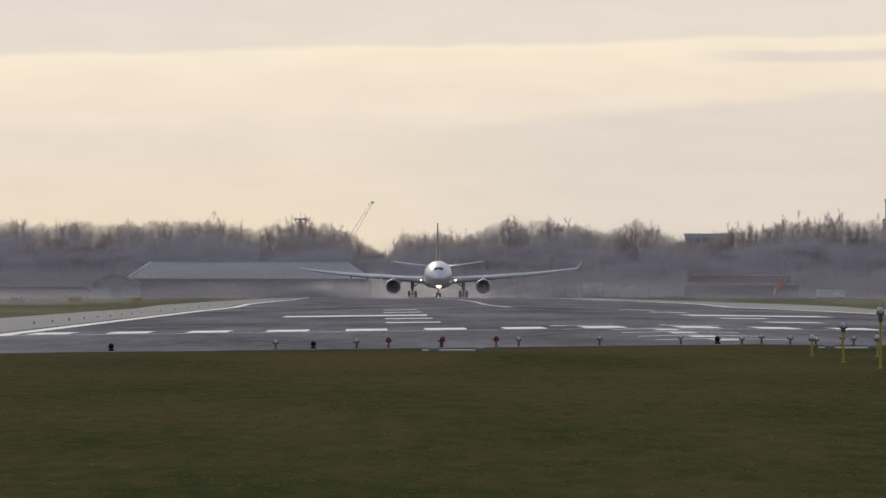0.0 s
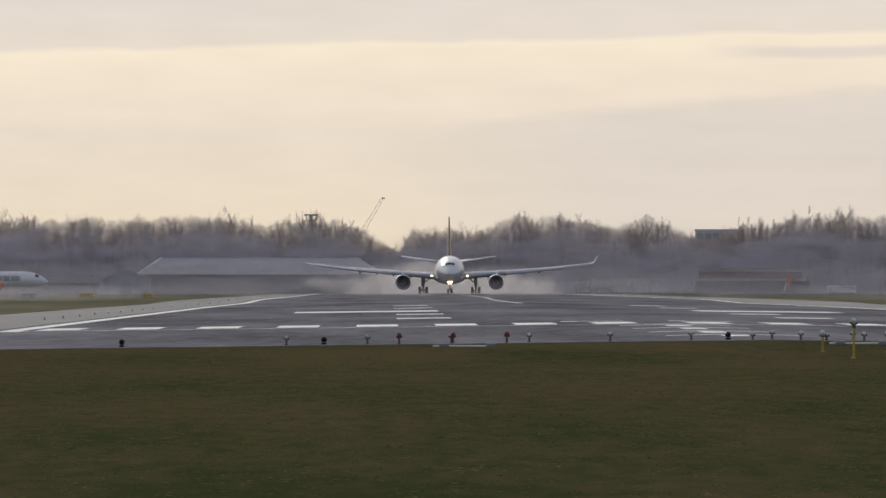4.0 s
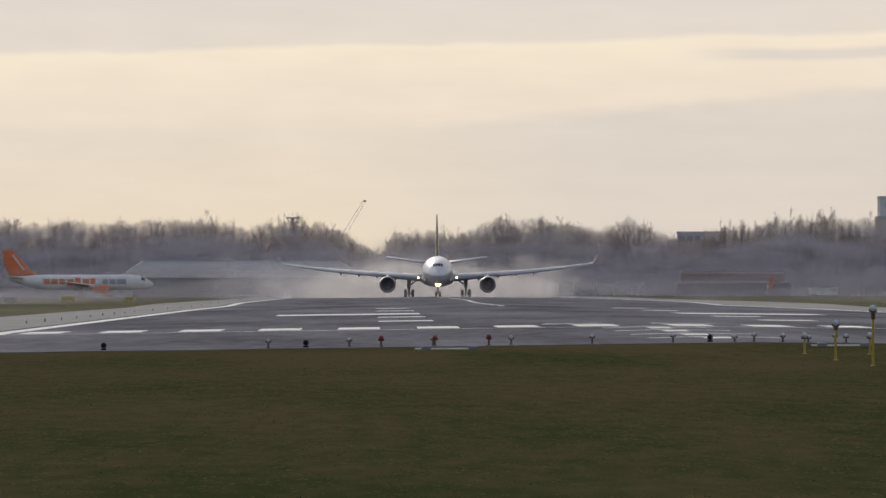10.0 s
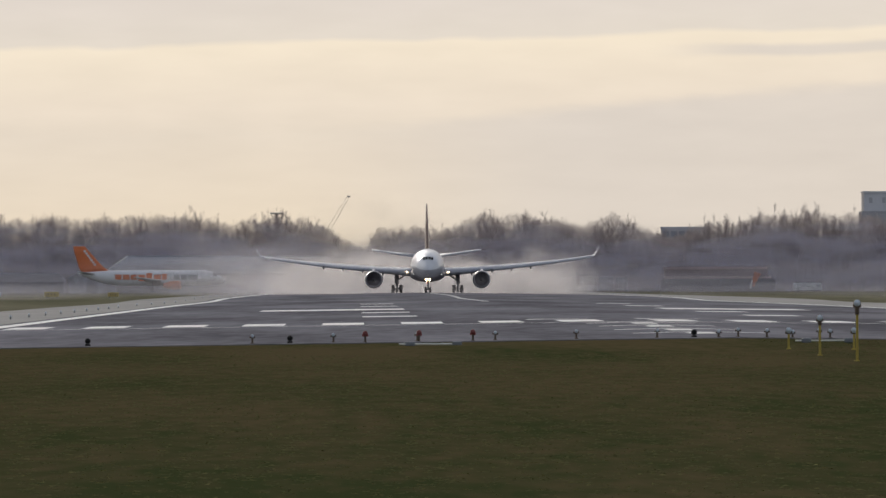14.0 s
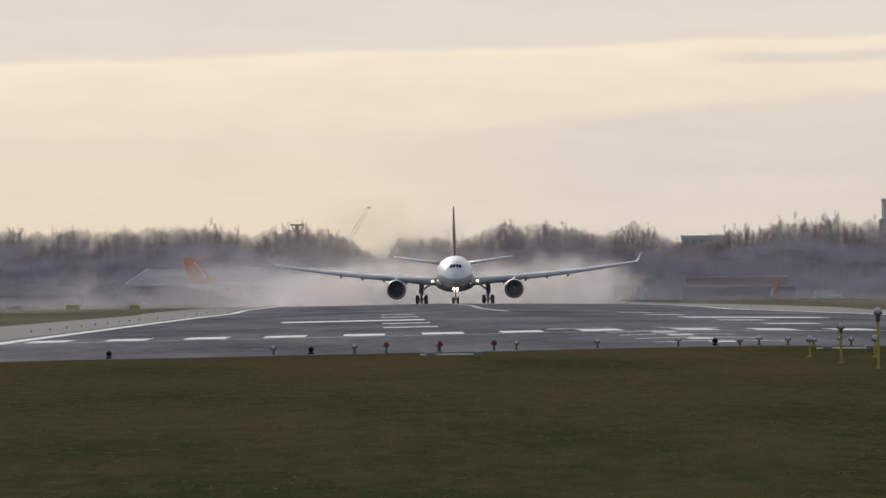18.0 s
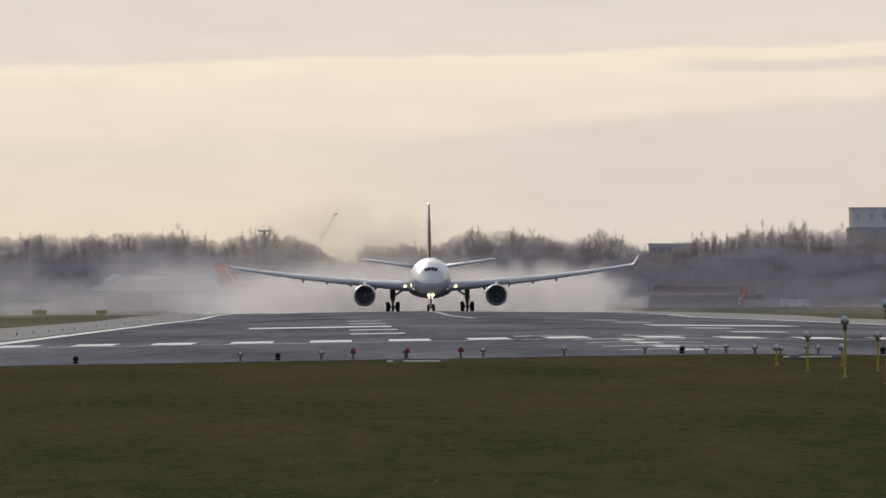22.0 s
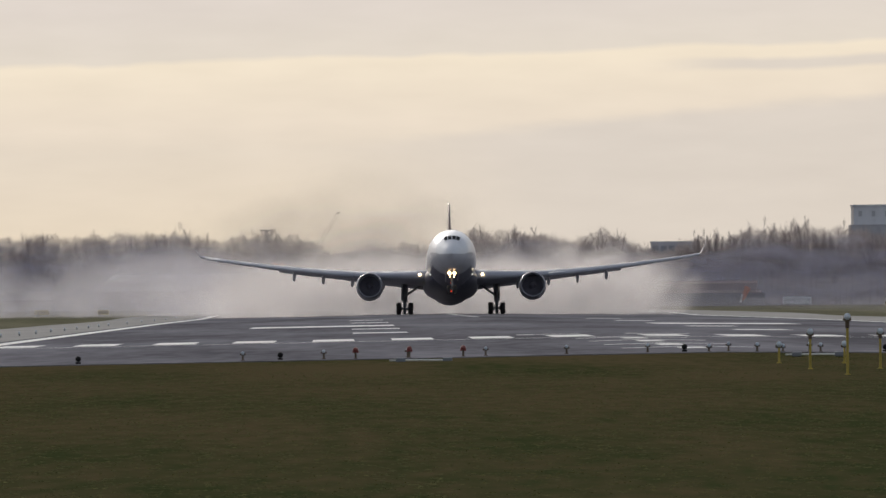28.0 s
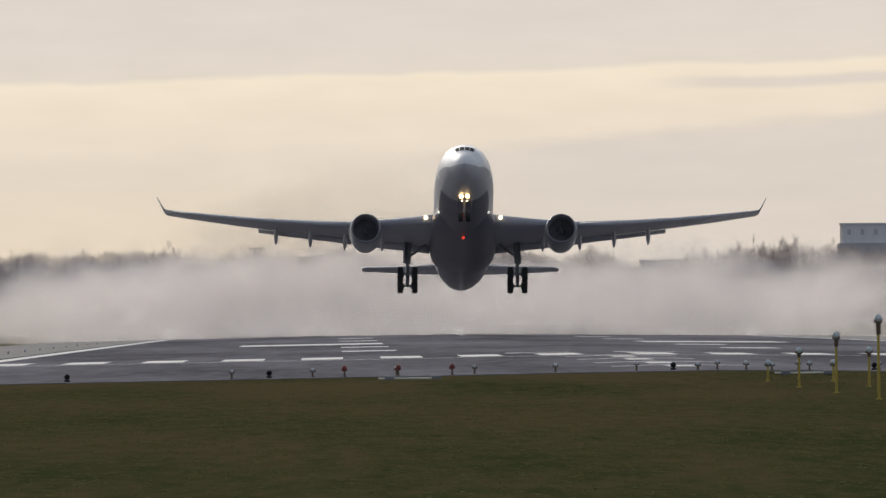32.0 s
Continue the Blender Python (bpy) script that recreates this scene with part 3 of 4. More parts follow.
        rings = [[(ex + s * 0 + hx, yy, zz) for hx, yy, zz in ((-0.2, a, z0), (0.2, a, z0), (0.2, a, z1), (-0.2, a, z1))] for a, z0, z1 in ((ey + 1.2, 3.8, 3.95), (ey + 3.5, 3.2, 4.2), (ey + 5.5, 3.0, 4.05), (ey + 8.0, 3.3, 3.9))]
        sub("pylon", loft(bmesh.new(), rings), M_WING)
        # landing light at the wing root
        bm = turned(bmesh.new(), [(0, 0.01), (0.01, 0.13), (0.06, 0.165), (0.3, 0.15)], 14, (s * 3.62, -9.95, 3.62))
        sub("landing_light", bm, M_LAND, "bright landing light", True)
        disc(air, "turn_off_light", s * 2.40, -13.6, 3.22, 0.10, M_SMALL_LAMP, "small white runway turn-off light", 0.3)
        # main gear
        gx = s * 5.34
        bm = bmesh.new()
        rod(bm, (gx, 0, 0.05), (gx, 0, 2.2), 0.19)
        rod(bm, (gx, 0, 1.5), (gx - s * 0.1, -0.1, 3.7), 0.32)
        part("gear_strut", bm, M_GEAR, air)
        bm = bmesh.new()
        rod(bm, (gx, 0, 2.1), (gx - s * 2.0, -0.2, 3.5), 0.14)
        rod(bm, (gx, 0.1, 1.9), (gx, 1.6, 3.5), 0.08)
        part("gear_brace", bm, M_GEAR, air)
        bm = bmesh.new()
        box(bm, gx + s * 0.30, gx + s * 0.38, -0.7, 0.7, 1.7, 3.5, 0.03)
        part("gear_door", bm, M_WING, air)
        bm = bmesh.new()
        rod(bm, (0, -1.0, 0), (0, 1.0, 0), 0.16)
        for y in (-0.99, 0.99):
            rod(bm, (-0.8, y, 0), (0.8, y, 0), 0.11)
        rod(bm, (0, -0.2, 0.15), (0, 0.75, 0.62), 0.07)
        for y in (-0.99, 0.99):
            for x in (-0.42, 0.42):
                rod(bm, (x - 0.09, y, 0), (x + 0.09, y, 0), 0.30, 0.30, 12)
        bogie = part("bogie", bm, M_GEAR, air)
        bogie.location = (gx, 0, 0.70)
        for y in (-0.99, 0.99):
            for x in (-0.70, 0.70):
                add_wheel(bogie, x, y, 0, 0.72, 0.56)
        bogies.append(bogie)
    # nose gear
    bm = bmesh.new()
    rod(bm, (0, -22.2, 0.53), (0, -22.1, 2.8), 0.13)
    rod(bm, (-0.5, -22.2, 0.53), (0.5, -22.2, 0.53), 0.09)
    rod(bm, (0, -22.15, 1.3), (0, -20.7, 2.5), 0.06)
    rod(bm, (-0.30, -22.9, 2.30), (0.30, -22.9, 2.30), 0.05)
    rod(bm, (0, -22.9, 2.30), (0, -22.15, 2.25), 0.07)
    nose = part("nose_gear", bm, M_GEAR, air)
    for x in (-0.36, 0.36):
        add_wheel(nose, x, -22.2, 0.53, 0.53, 0.40)
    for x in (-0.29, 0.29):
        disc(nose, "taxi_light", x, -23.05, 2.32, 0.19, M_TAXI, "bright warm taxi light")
        disc(nose, "turn_off_light", x * 0.8, -22.75, 1.95, 0.07, M_LAND)
        bm = box(bmesh.new(), x * 2.4 - 0.02, x * 2.4 + 0.02, -23.0, -20.8, 1.5, 2.35, 0.015)
        part("nose_gear_door", bm, M_UNDER_DARK, air)
    return air, wings, bogies


airliner, wings, bogies = build_airliner()


# ---- the small jet that taxies across behind ----
SMALL = [(-18.5, 0.05, 2.95), (-18.2, 0.45, 3.0), (-17.4, 0.98, 3.1), (-16.2, 1.45, 3.3), (-14.5, 1.82, 3.5), (-12.5, 1.97, 3.6), (8.0, 1.97, 3.6), (12.0, 1.65, 3.85), (16.0, 0.95, 4.3), (19.0, 0.25, 4.7)]


def build_small_jet():
    jet = thing("taxiing_jet", pose(-77, 4050, -0.35, 0, 0, 90), "white twin-jet airliner with orange tail taxiing", "airplane")
    hull_skin("fuselage", -180, 180, -18.5, 19.0, M_JETWHITE, jet, "white fuselage", nx=24, ny=24, table=SMALL)
    rings = [[(p[2], p[1], z) for p in airfoil(0, y0, ch, 0, 0.09)] for z, y0, ch in ((5.2, 10.6, 7.6), (6.4, 12.6, 6.2), (10.2, 16.0, 3.9), (11.7, 17.3, 3.0))]
    part("fin", loft(bmesh.new(), rings), M_ORANGE, jet, "orange tail fin", True)
    for k in range(7):
        u = k / 7
        part("fin_lettering_bar", box(bmesh.new(), -0.34, 0.34, 14.4 + 3.0 * u, 15.0 + 3.0 * u, 6.8 + 4.0 * u, 7.25 + 4.0 * u), M_JETWHITE, jet)
    for s in (-1, 1):
        part("tailplane", loft(bmesh.new(), [airfoil(s * x, y0, ch, z, 0.09) for x, y0, ch, z in ((0.4, 14.0, 4.0, 4.6), (6.2, 17.6, 1.7, 5.2))]), M_JETWHITE, jet, "", True)
        part("wing", loft(bmesh.new(), [airfoil(s * x, y0, ch, z, 0.11) for x, y0, ch, z in ((1.5, -5.0, 7.0, 2.6), (6.4, -2.4, 4.2, 3.0), (16.8, 3.2, 1.6, 3.7), (17.0, 3.5, 1.2, 3.75))]), M_JETWHITE, jet, "", True)
        part("engine", turned(bmesh.new(), [(0.3, 0.85), (0.0, 0.95), (0.4, 1.12), (1.8, 1.15), (3.2, 0.9), (4.4, 0.5)], 18, (s * 5.75, -7.2, 1.75)), M_ORANGE, jet, "orange engine cowling", True)
        part("engine_pylon", box(bmesh.new(), s * 5.75 - 0.15, s * 5.75 + 0.15, -6.4, -2.0, 2.4, 3.0), M_JETWHITE, jet)
        bm = bmesh.new()
        rod(bm, (s * 3.8, 0, 0.55), (s * 3.8, 0, 2.7), 0.14)
        leg = part("gear_leg", bm, M_GEAR, jet)
        for x in (-0.45, 0.45):
            add_wheel(leg, s * 3.8 + x, 0, 0.58, 0.58, 0.4)
        # lettering along the hull, as plain bars
        for k, wd in enumerate((1.7, 1.75, 1.55, 1.75, 1.5, 1.75, 1.2)):
            y = 9.6 - 2.0 * k
            hull_skin("name_bar", *sorted((s * (52 if k == 4 else 58 if k == 6 else 64), s * (114 if k == 3 else 103))), y - wd, y, M_ORANGE, jet, "", off=0.03, nx=3, ny=1, table=SMALL)
        for k, (y, wd) in enumerate(((-4.7, 0.4), (-5.4, 1.5), (-7.2, 1.6), (-9.1, 2.3))):
            hull_skin("grey_name_bar", *sorted((s * (97 if k == 0 else 68), s * 103)), y - wd, y, M_GABLE, jet, "", off=0.03, nx=3, ny=1, table=SMALL)
        hull_skin("cockpit_window", *sorted((s * 20, s * 62)), -16.3, -15.3, M_GLASS, jet, "", off=0.03, nx=4, ny=2, table=SMALL)
        for k in range(26):
            hull_skin("cabin_window", *sorted((s * 64, s * 70)), -11.5 + 0.84 * k, -11.25 + 0.84 * k, M_GLASS, jet, "", off=0.05, nx=1, ny=1, table=SMALL, smooth=False)
    bm = bmesh.new()
    rod(bm, (0, -13.5, 0.4), (0, -13.5, 2.2), 0.1)
    leg = part("nose_gear_leg", bm, M_GEAR, jet)
    for x in (-0.25, 0.25):
        add_wheel(leg, x, -13.5, 0.38, 0.38, 0.22)
    return jet


small_jet = build_small_jet()


# ---- lights at the runway's end ----
def ground_at(x, y):
    return crown(x, y) if y >= NEAR else soil(x, y)


def round_lamp(name, base_h, r, head_mat, pole_mat, bracket, label, group):
    """A lamp on a thin post: its lens looks along the runway."""
    t = thing(name, pose(0, 0, 0), label, "runway light", group)
    bm = bmesh.new()
    rod(bm, (0, 0, 0), (0, 0, base_h * 0.86), 0.036, 0.032, 10)
    box(bm, -0.07, 0.07, -0.07, 0.07, -0.02, 0.02, 0.01)
    part("post", bm, pole_mat, t)
    bm = bmesh.new()
    rod(bm, (0, 0, base_h * 0.80), (0, 0, base_h - r * 0.8), 0.055, 0.06, 10)
    box(bm, -0.10, 0.10, 0.02, 0.10, base_h - r * 1.3, base_h - r * 0.3, 0.015)
    part("bracket", bm, bracket, t)
    part("housing", turned(bmesh.new(), [(-0.06, r * 1.06), (0.0, r * 1.1), (0.12, r * 0.9), (0.20, r * 0.4), (0.21, 0.02)], 18, (0, 0, base_h)), bracket if head_mat is M_LENS else head_mat, t, "", True)
    part("lens", turned(bmesh.new(), [(-0.12, 0.01), (-0.11, r * 0.5), (-0.06, r)], 18, (0, 0, base_h)), head_mat, t, "pale frosted lens" if head_mat is M_LENS else "", True)
    return t


def put(ob, x, y):
    ob.matrix_basis = pose(x, y, ground_at(x, y))
    return ob


# centreline approach lights: rising on yellow posts towards the camera
for y, head in ((462, 0.31), (431, 0.74), (399, 1.18), (368, 1.60)):
    for x in (RX + 0.2, RX + 2.1):
        h = head - ground_at(x, y)
        put(round_lamp("approach_light", h, 0.084, M_LENS, M_YELLOW, M_BROWN, "round approach lamp on a yellow post in grass", "approach lights"), x, y)
# red side-row lamps
for k in range(3):
    for side in (0, 1):
        x = 0.33 + 1.785 * k + side * 22.2
        put(round_lamp("red_side_light", 0.29, 0.08, M_RED, M_BROWN, M_RED, "small red lamp on a short post at the runway end", "red side-row lights"), x, 527)
# row of pale lamps along the end of the pavement
for k in range(0, 13):
    x = -3.43 + 2.70 * k
    if k == 2:
        x += 0.1
    put(round_lamp("threshold_light", 0.25, 0.056, M_LENS, M_BROWN, M_BROWN, "small pale lamp at the runway end", "threshold lights"), x, 530)
for k, x in enumerate((12.05, 13.65, 14.5, 15.75)):
    put(round_lamp("threshold_light", 0.20 + 0.04 * (k % 2), 0.062, M_LENS, M_BROWN, M_BROWN, "small pale lamp at the runway end", "threshold lights"), x, 527)


def end_light():
    t = thing("end_light", pose(0, 0, 0), "squat black runway end lamp", "runway light", "runway end lights")
    part("housing", turned(bmesh.new(), [(-0.11, 0.001), (-0.10, 0.07), (-0.04, 0.09), (0.06, 0.098), (0.12, 0.07), (0.12, 0.02)], 16, (0, 0, 0.16)), M_BLACK, t, "", True)
    part("base_plate", box(bmesh.new(), -0.09, 0.09, -0.09, 0.09, 0, 0.06, 0.01), M_BLACK, t)
    return t


first = put(end_light(), -8.92, 530)
for x in (-15.6, -2.18, 11.3, 18.0, 24.7, 31.4):
    copy_thing(first, pose(x, 530, ground_at(x, 530)))


def low_bar(x0, x1, y):
    t = thing("light_bar_frame", pose(0, 0, 0), "low white crossbar with two grey boxes in grass", "light bar", "low crossbars")
    z = ground_at(x0, y)
    bm = bmesh.new()
    rod(bm, (x0, y, z + 0.07), (x1, y, z + 0.07), 0.026)
    part("bar", bm, M_MARK, t, "white painted tube")
    for x in (x0 + 0.35, x1 - 0.02):
        part("box_unit", box(bmesh.new(), x - 0.15, x + 0.15, y - 0.1, y + 0.1, z + 0.0, z + 0.15, 0.03), M_GEAR, t)
        bm = bmesh.new()
        rod(bm, (x, y, z - 0.05), (x, y, z + 0.05), 0.04)
        part("foot", bm, M_GEAR, t)


low_bar(1.36, 3.19, 495)
low_bar(13.7, 15.4, 495)
low_bar(24.6, 26.3, 495)

# edge lamps along both sides of the runway
edge = thing("edge_light", pose(0, 0, 0), "small runway edge lamp with a pale globe", "runway light", "runway edge lights")
bm = bmesh.new()
rod(bm, (0, 0, 0), (0, 0, 0.16), 0.05, 0.04)
part("stem", bm, M_GEAR, edge)
part("globe", turned(bmesh.new(), [(-0.07, 0.02), (-0.05, 0.07), (0.05, 0.07), (0.07, 0.02)], 12, (0, 0, 0.20)), M_LENS, edge, "", True)
spots = [(-1, 950 + 54 * k) for k in range(9)] + [(-1, 1500 + 108 * k) for k in range(20)] + [(1, 2364 + 108 * k) for k in range(12)]
for side, y in spots[1:]:
    x = RX + side * 33
    copy_thing(edge, pose(x, y, crown(x, y)))
edge.matrix_basis = pose(RX - 33, 950, crown(RX - 33, 950))


# yellow taxiway signs and boards in the grass beside the runway
def sign(x, y, w, h, mat, label):
    t = thing("taxiway_sign", pose(x, y, -0.62), label, "sign", "taxiway signs")
    part("panel", box(bmesh.new(), -w / 2, w / 2, -0.1, 0.1, 0.35, 0.35 + h, 0.03), mat, t)
    for u in (-0.35, 0.35):
        bm = bmesh.new()
        rod(bm, (u * w, 0, 0), (u * w, 0, 0.4), 0.05)
        part("leg", bm, M_GEAR, t)
    for k in range(3):
        part("lettering_bar", box(bmesh.new(), (-0.28 + 0.22 * k) * w, (-0.20 + 0.22 * k) * w, -0.115, -0.1, 0.35 + 0.3 * h, 0.35 + 0.7 * h), M_BROWN, t)


sign(-48.3, 2530, 2.3, 0.75, M_YELLOW, "yellow taxiway sign standing in grass")
sign(-38.5, 2530, 1.7, 0.65, M_YELLOW, "yellow taxiway sign standing in grass")
sign(-57.5, 2530, 2.4, 0.7, M_GABLE, "pale blue-grey board standing in grass")


# ---- buildings far behind ----
def gable_shed(name, x0, x1, y, depth, eave, ridge, wall_mat, roof_mat, label, hip=0.0, group=""):
    """A shed with its ridge across the view."""
    t = thing(name, pose((x0 + x1) / 2, y, -0.7), label, "building", group)
    w = (x1 - x0) / 2
    bm = bmesh.new()
    box(bm, -w, w, 0, depth, 0, eave)
    part("wall", bm, wall_mat, t)
    m = depth / 2
    bm = bmesh.new()
    o = 0.5
    lo = [bm.verts.new(p) for p in ((-w - o, -o, eave), (w + o, -o, eave), (w + o, depth + o, eave), (-w - o, depth + o, eave))]
    up = [bm.verts.new(p) for p in ((-w - o + hip, m, ridge), (w + o - hip, m, ridge))]
    for f in ((lo[0], lo[1], up[1], up[0]), (lo[2], lo[3], up[0], up[1]), (lo[1], lo[2], up[1]), (lo[3], lo[0], up[0]), (lo[3], lo[2], lo[1], lo[0])):
        bm.faces.new(f)
    part("roof", bm, roof_mat, t, "pale sheet roof")
    bm = bmesh.new()
    rod(bm, (-w - o + hip, m, ridge), (w + o - hip, m, ridge), 0.18, None, 6)
    part("ridge_cap", bm, M_GABLE, t)
    if hip > 1:
        bm = bmesh.new()
        rod(bm, (-w - o, -o, eave + 0.05), (-w - o + hip, m, ridge + 0.05), 0.22, None, 6)
        part("verge_board", bm, M_MARK, t, "white verge board")
    for k in range(int(w / 3)):
        x = -w + 3 + 6 * k
        part("door", box(bmesh.new(), x, x + 3.2, -0.08, 0.0, 0.1, min(3.4, eave - 0.4)), M_BARN, t)
    return t


def end_shed(x0, x1, y, depth, eave, ridge, label):
    """A small shed that turns its gable to the field."""
    t = thing("shed", pose((x0 + x1) / 2, y, -0.7), label, "building")
    w = (x1 - x0) / 2
    bm = bmesh.new()
    a = [bm.verts.new(p) for p in ((-w, 0, 0), (w, 0, 0), (w, 0, eave), (0, 0, ridge), (-w, 0, eave))]
    b = [bm.verts.new((v.co.x, depth, v.co.z)) for v in a]
    bm.faces.new(a), bm.faces.new(b[::-1])
    for i in range(5):
        j = (i + 1) % 5
        bm.faces.new((a[j], a[i], b[i], b[j]))
    part("wall", bm, M_GABLE, t)
    for s in (-1, 1):
        bm = bmesh.new()
        vs = [bm.verts.new(p) for p in ((0, -0.3, ridge + 0.05), (s * (w + 0.3), -0.3, eave - 0.1), (s * (w + 0.3), depth + 0.3, eave - 0.1), (0, depth + 0.3, ridge + 0.05))]
        f = bm.faces.new(vs)
        ext = bmesh.ops.extrude_face_region(bm, geom=[f])
        for v in [e for e in ext["geom"] if isinstance(e, bmesh.types.BMVert)]:
            v.co.z += 0.25
        bmesh.ops.recalc_face_normals(bm, faces=bm.faces)
        part("roof_slope", bm, M_ROOF, t)
        bm = bmesh.new()
        rod(bm, (0, -0.4, ridge + 0.2), (s * (w + 0.3), -0.4, eave + 0.05), 0.14, None, 6)
        part("verge_board", bm, M_GABLE, t)
    part("door", box(bmesh.new(), -1.4, 1.4, -0.08, 0.0, 0.1, min(3.0, eave - 0.2)), M_BARN, t)


gable_shed("barn", -66, -2.0, 4180, 26, 5.2, 9.6, M_BARN, M_ROOF, "long low barn with a pale hipped roof", hip=6.4)
end_shed(-75.0, -62.7, 4160, 14, 4.0, 6.5, "small pale shed with a gable roof")
gable_shed("barn", -103, -77, 4200, 16, 3.0, 5.2, M_BARN, M_BARN, "low dark farm building before the trees", hip=2.0)
gable_shed("barn", -137, -106, 4210, 16, 3.4, 5.8, M_BARN, M_BARN, "low dark farm building before the trees", hip=2.0)


def office(x0, x1, y, depth, height, floors, bays, mat, label, setback=0.0, top=None):
    t = thing("office_building", pose((x0 + x1) / 2, y, -0.7), label, "building")
    w = (x1 - x0) / 2
    part("wall", box(bmesh.new(), -w, w, 0, depth, 0, height), mat, t)
    rise = height
    if setback:
        part("upper_wall", box(bmesh.new(), -w + setback, w - setback, 1.5, depth - 1.5, height, height + top, 0.1), M_TOWER, t, "pale upper storeys")
        rise = height + top
    part("roof", box(bmesh.new(), -w + setback - 0.2, w - setback + 0.2, 1.2, depth - 1.2, rise, rise + 0.5), M_TOWER if setback else mat, t)
    if setback:
        part("roof_plant", box(bmesh.new(), -2.5, 2.0, depth / 2 - 2, depth / 2 + 2, rise + 0.5, rise + 1.3), M_REDBAND, t, "reddish roof plant room")
    fh = height / floors
    for i in range(floors):
        for k in range(bays):
            bx = -w + (k + 0.5) * 2 * w / bays
            win = part("window", box(bmesh.new(), bx - 0.36 * 2 * w / bays, bx + 0.36 * 2 * w / bays, -0.06, 0.0, (i + 0.35) * fh, (i + 0.8) * fh), M_PANE if setback else M_GABLE, t)
    if setback:
        for k in range(bays):
            bx = -w + setback + (k + 0.5) * 2 * (w - setback) / bays
            part("window", box(bmesh.new(), bx - 0.5, bx + 0.5, 1.44, 1.5, height + 0.45 * top, height + 0.75 * top), M_PANE, t)
    return t


office(143.5, 190, 4500, 26, 22.5, 6, 12, M_TOWER_DARK, "tall flat-roofed grey office block beyond the trees", setback=0.7, top=5.2)
office(86, 99.5, 4455, 14, 17.6, 5, 6, M_BLOCK, "flat-roofed grey block standing among the trees")


def long_hall(x0, x1, y):
    """A low hall with red bands under its roof."""
    t = thing("hall", pose((x0 + x1) / 2, y, -0.7), "long low dark hall with red bands paled by painted haze", "building")
    w = (x1 - x0) / 2
    part("wall", box(bmesh.new(), -w, w, 0, 14, 0, 3.4), M_BARN, t)
    part("upper_wall", box(bmesh.new(), -w + 1, w - 2, 0.3, 14, 3.4, 6.6), M_HALL, t, "red sheeting with haze put into its colour")
    part("red_band", box(bmesh.new(), -w + 1, w - 2, 0.1, 0.3, 5.9, 6.5), M_REDPALE, t)
    part("red_band", box(bmesh.new(), -w + 0.8, w - 1, -0.2, 0.0, 3.5, 4.1), M_REDPALE, t)
    # slanted orange and white shape standing in for an unidentified object
    bm = bmesh.new()
    rod(bm, (w - 6.0, -0.6, 1.5), (w - 4.6, -0.6, 5.0), 0.45, 0.9, 8)
    orange_shape = part("orange_shape", bm, M_ORANGE, t, "slanted reddish orange shape")
    bm = bmesh.new()
    rod(bm, (w - 6.6, -0.62, 0.9), (w - 5.9, -0.62, 2.9), 0.25, 0.45, 8)
    part("orange_shape_foot", bm, M_MARK, orange_shape, "white foot of the orange shape")
    for k in range(8):
        part("door", box(bmesh.new(), -w + 1 + 3.2 * k, -w + 3.4 + 3.2 * k, -0.1, 0.0, 0.1, 2.6), M_BARN, t)


long_hall(80.5, 110.5, 4180)


def van(x, y, w, h, mat, label, group):
    t = thing("lorry", pose(x, y, -0.65), label, "vehicle", group)
    part("body", box(bmesh.new(), -w / 2, w / 2, -0.9, 0.9, 0.35, h, 0.12), mat, t)
    part("windscreen", box(bmesh.new(), w / 2 - 1.2, w / 2 - 0.25, -0.93, 0.93, h * 0.55, h * 0.88, 0.03), M_PANE, t)
    for u in (-0.32, 0.32):
        for s in (-0.8, 0.8):
            bt, br = bmesh.new(), bmesh.new()
            wheel(bt, br, 0, 0, 0, 0.36, 0.22)
            wh = part("wheel", bt, M_TYRE, t)
            wh.matrix_basis = pose(u * w, s, 0.36, 0, 0, 90)
            br.free()


for k, (x, w, h) in enumerate(((46.8, 3.4, 3.2), (50.8, 3.6, 3.5), (55.6, 4.6, 3.9), (60.8, 4.8, 4.1), (65.6, 3.9, 4.0), (69.6, 2.8, 3.8))):
    van(x, 4150, w, h, M_GABLE, "pale lorry parked before the trees", "parked lorries")
van(115.5, 4060, 7.2, 2.2, M_TOWER, "long pale vehicle before the trees", "parked vehicles")


def crane():
    t = thing("crane", pose(-10, 4560, -0.7), "distant lattice crane with a leaning jib", "crane")
    a, b = Vector((0, 0, 14.0)), Vector((8.2, 0, 27.5))
    way = (b - a).normalized()
    side = Vector((-way.z, 0, way.x))
    bm = bmesh.new()
    for s in (-0.7, 0.7):
        for d in (-0.7, 0.7):
            rod(bm, a + side * s + Vector((0, d, 0)), b + side * s * 0.4 + Vector((0, d * 0.4, 0)), 0.055, 0.035, 5)
    n = 14
    for k in range(n):
        p, q = a + (b - a) * (k / n), a + (b - a) * ((k + 1) / n)
        s = 1 if k % 2 else -1
        rod(bm, p + side * 0.7 * s, q - side * 0.65 * s, 0.026, 0.026, 4)
    part("jib", bm, M_CRANE, t)
    bm = bmesh.new()
    rod(bm, (0, 0, 0), (0, 0, 14.5), 0.8, 0.6, 8)
    part("mast", bm, M_CRANE, t)
    part("jib_head", box(bmesh.new(), 7.8, 8.7, -0.4, 0.4, 27.2, 27.6, 0.08), M_CRANE, t)


crane()


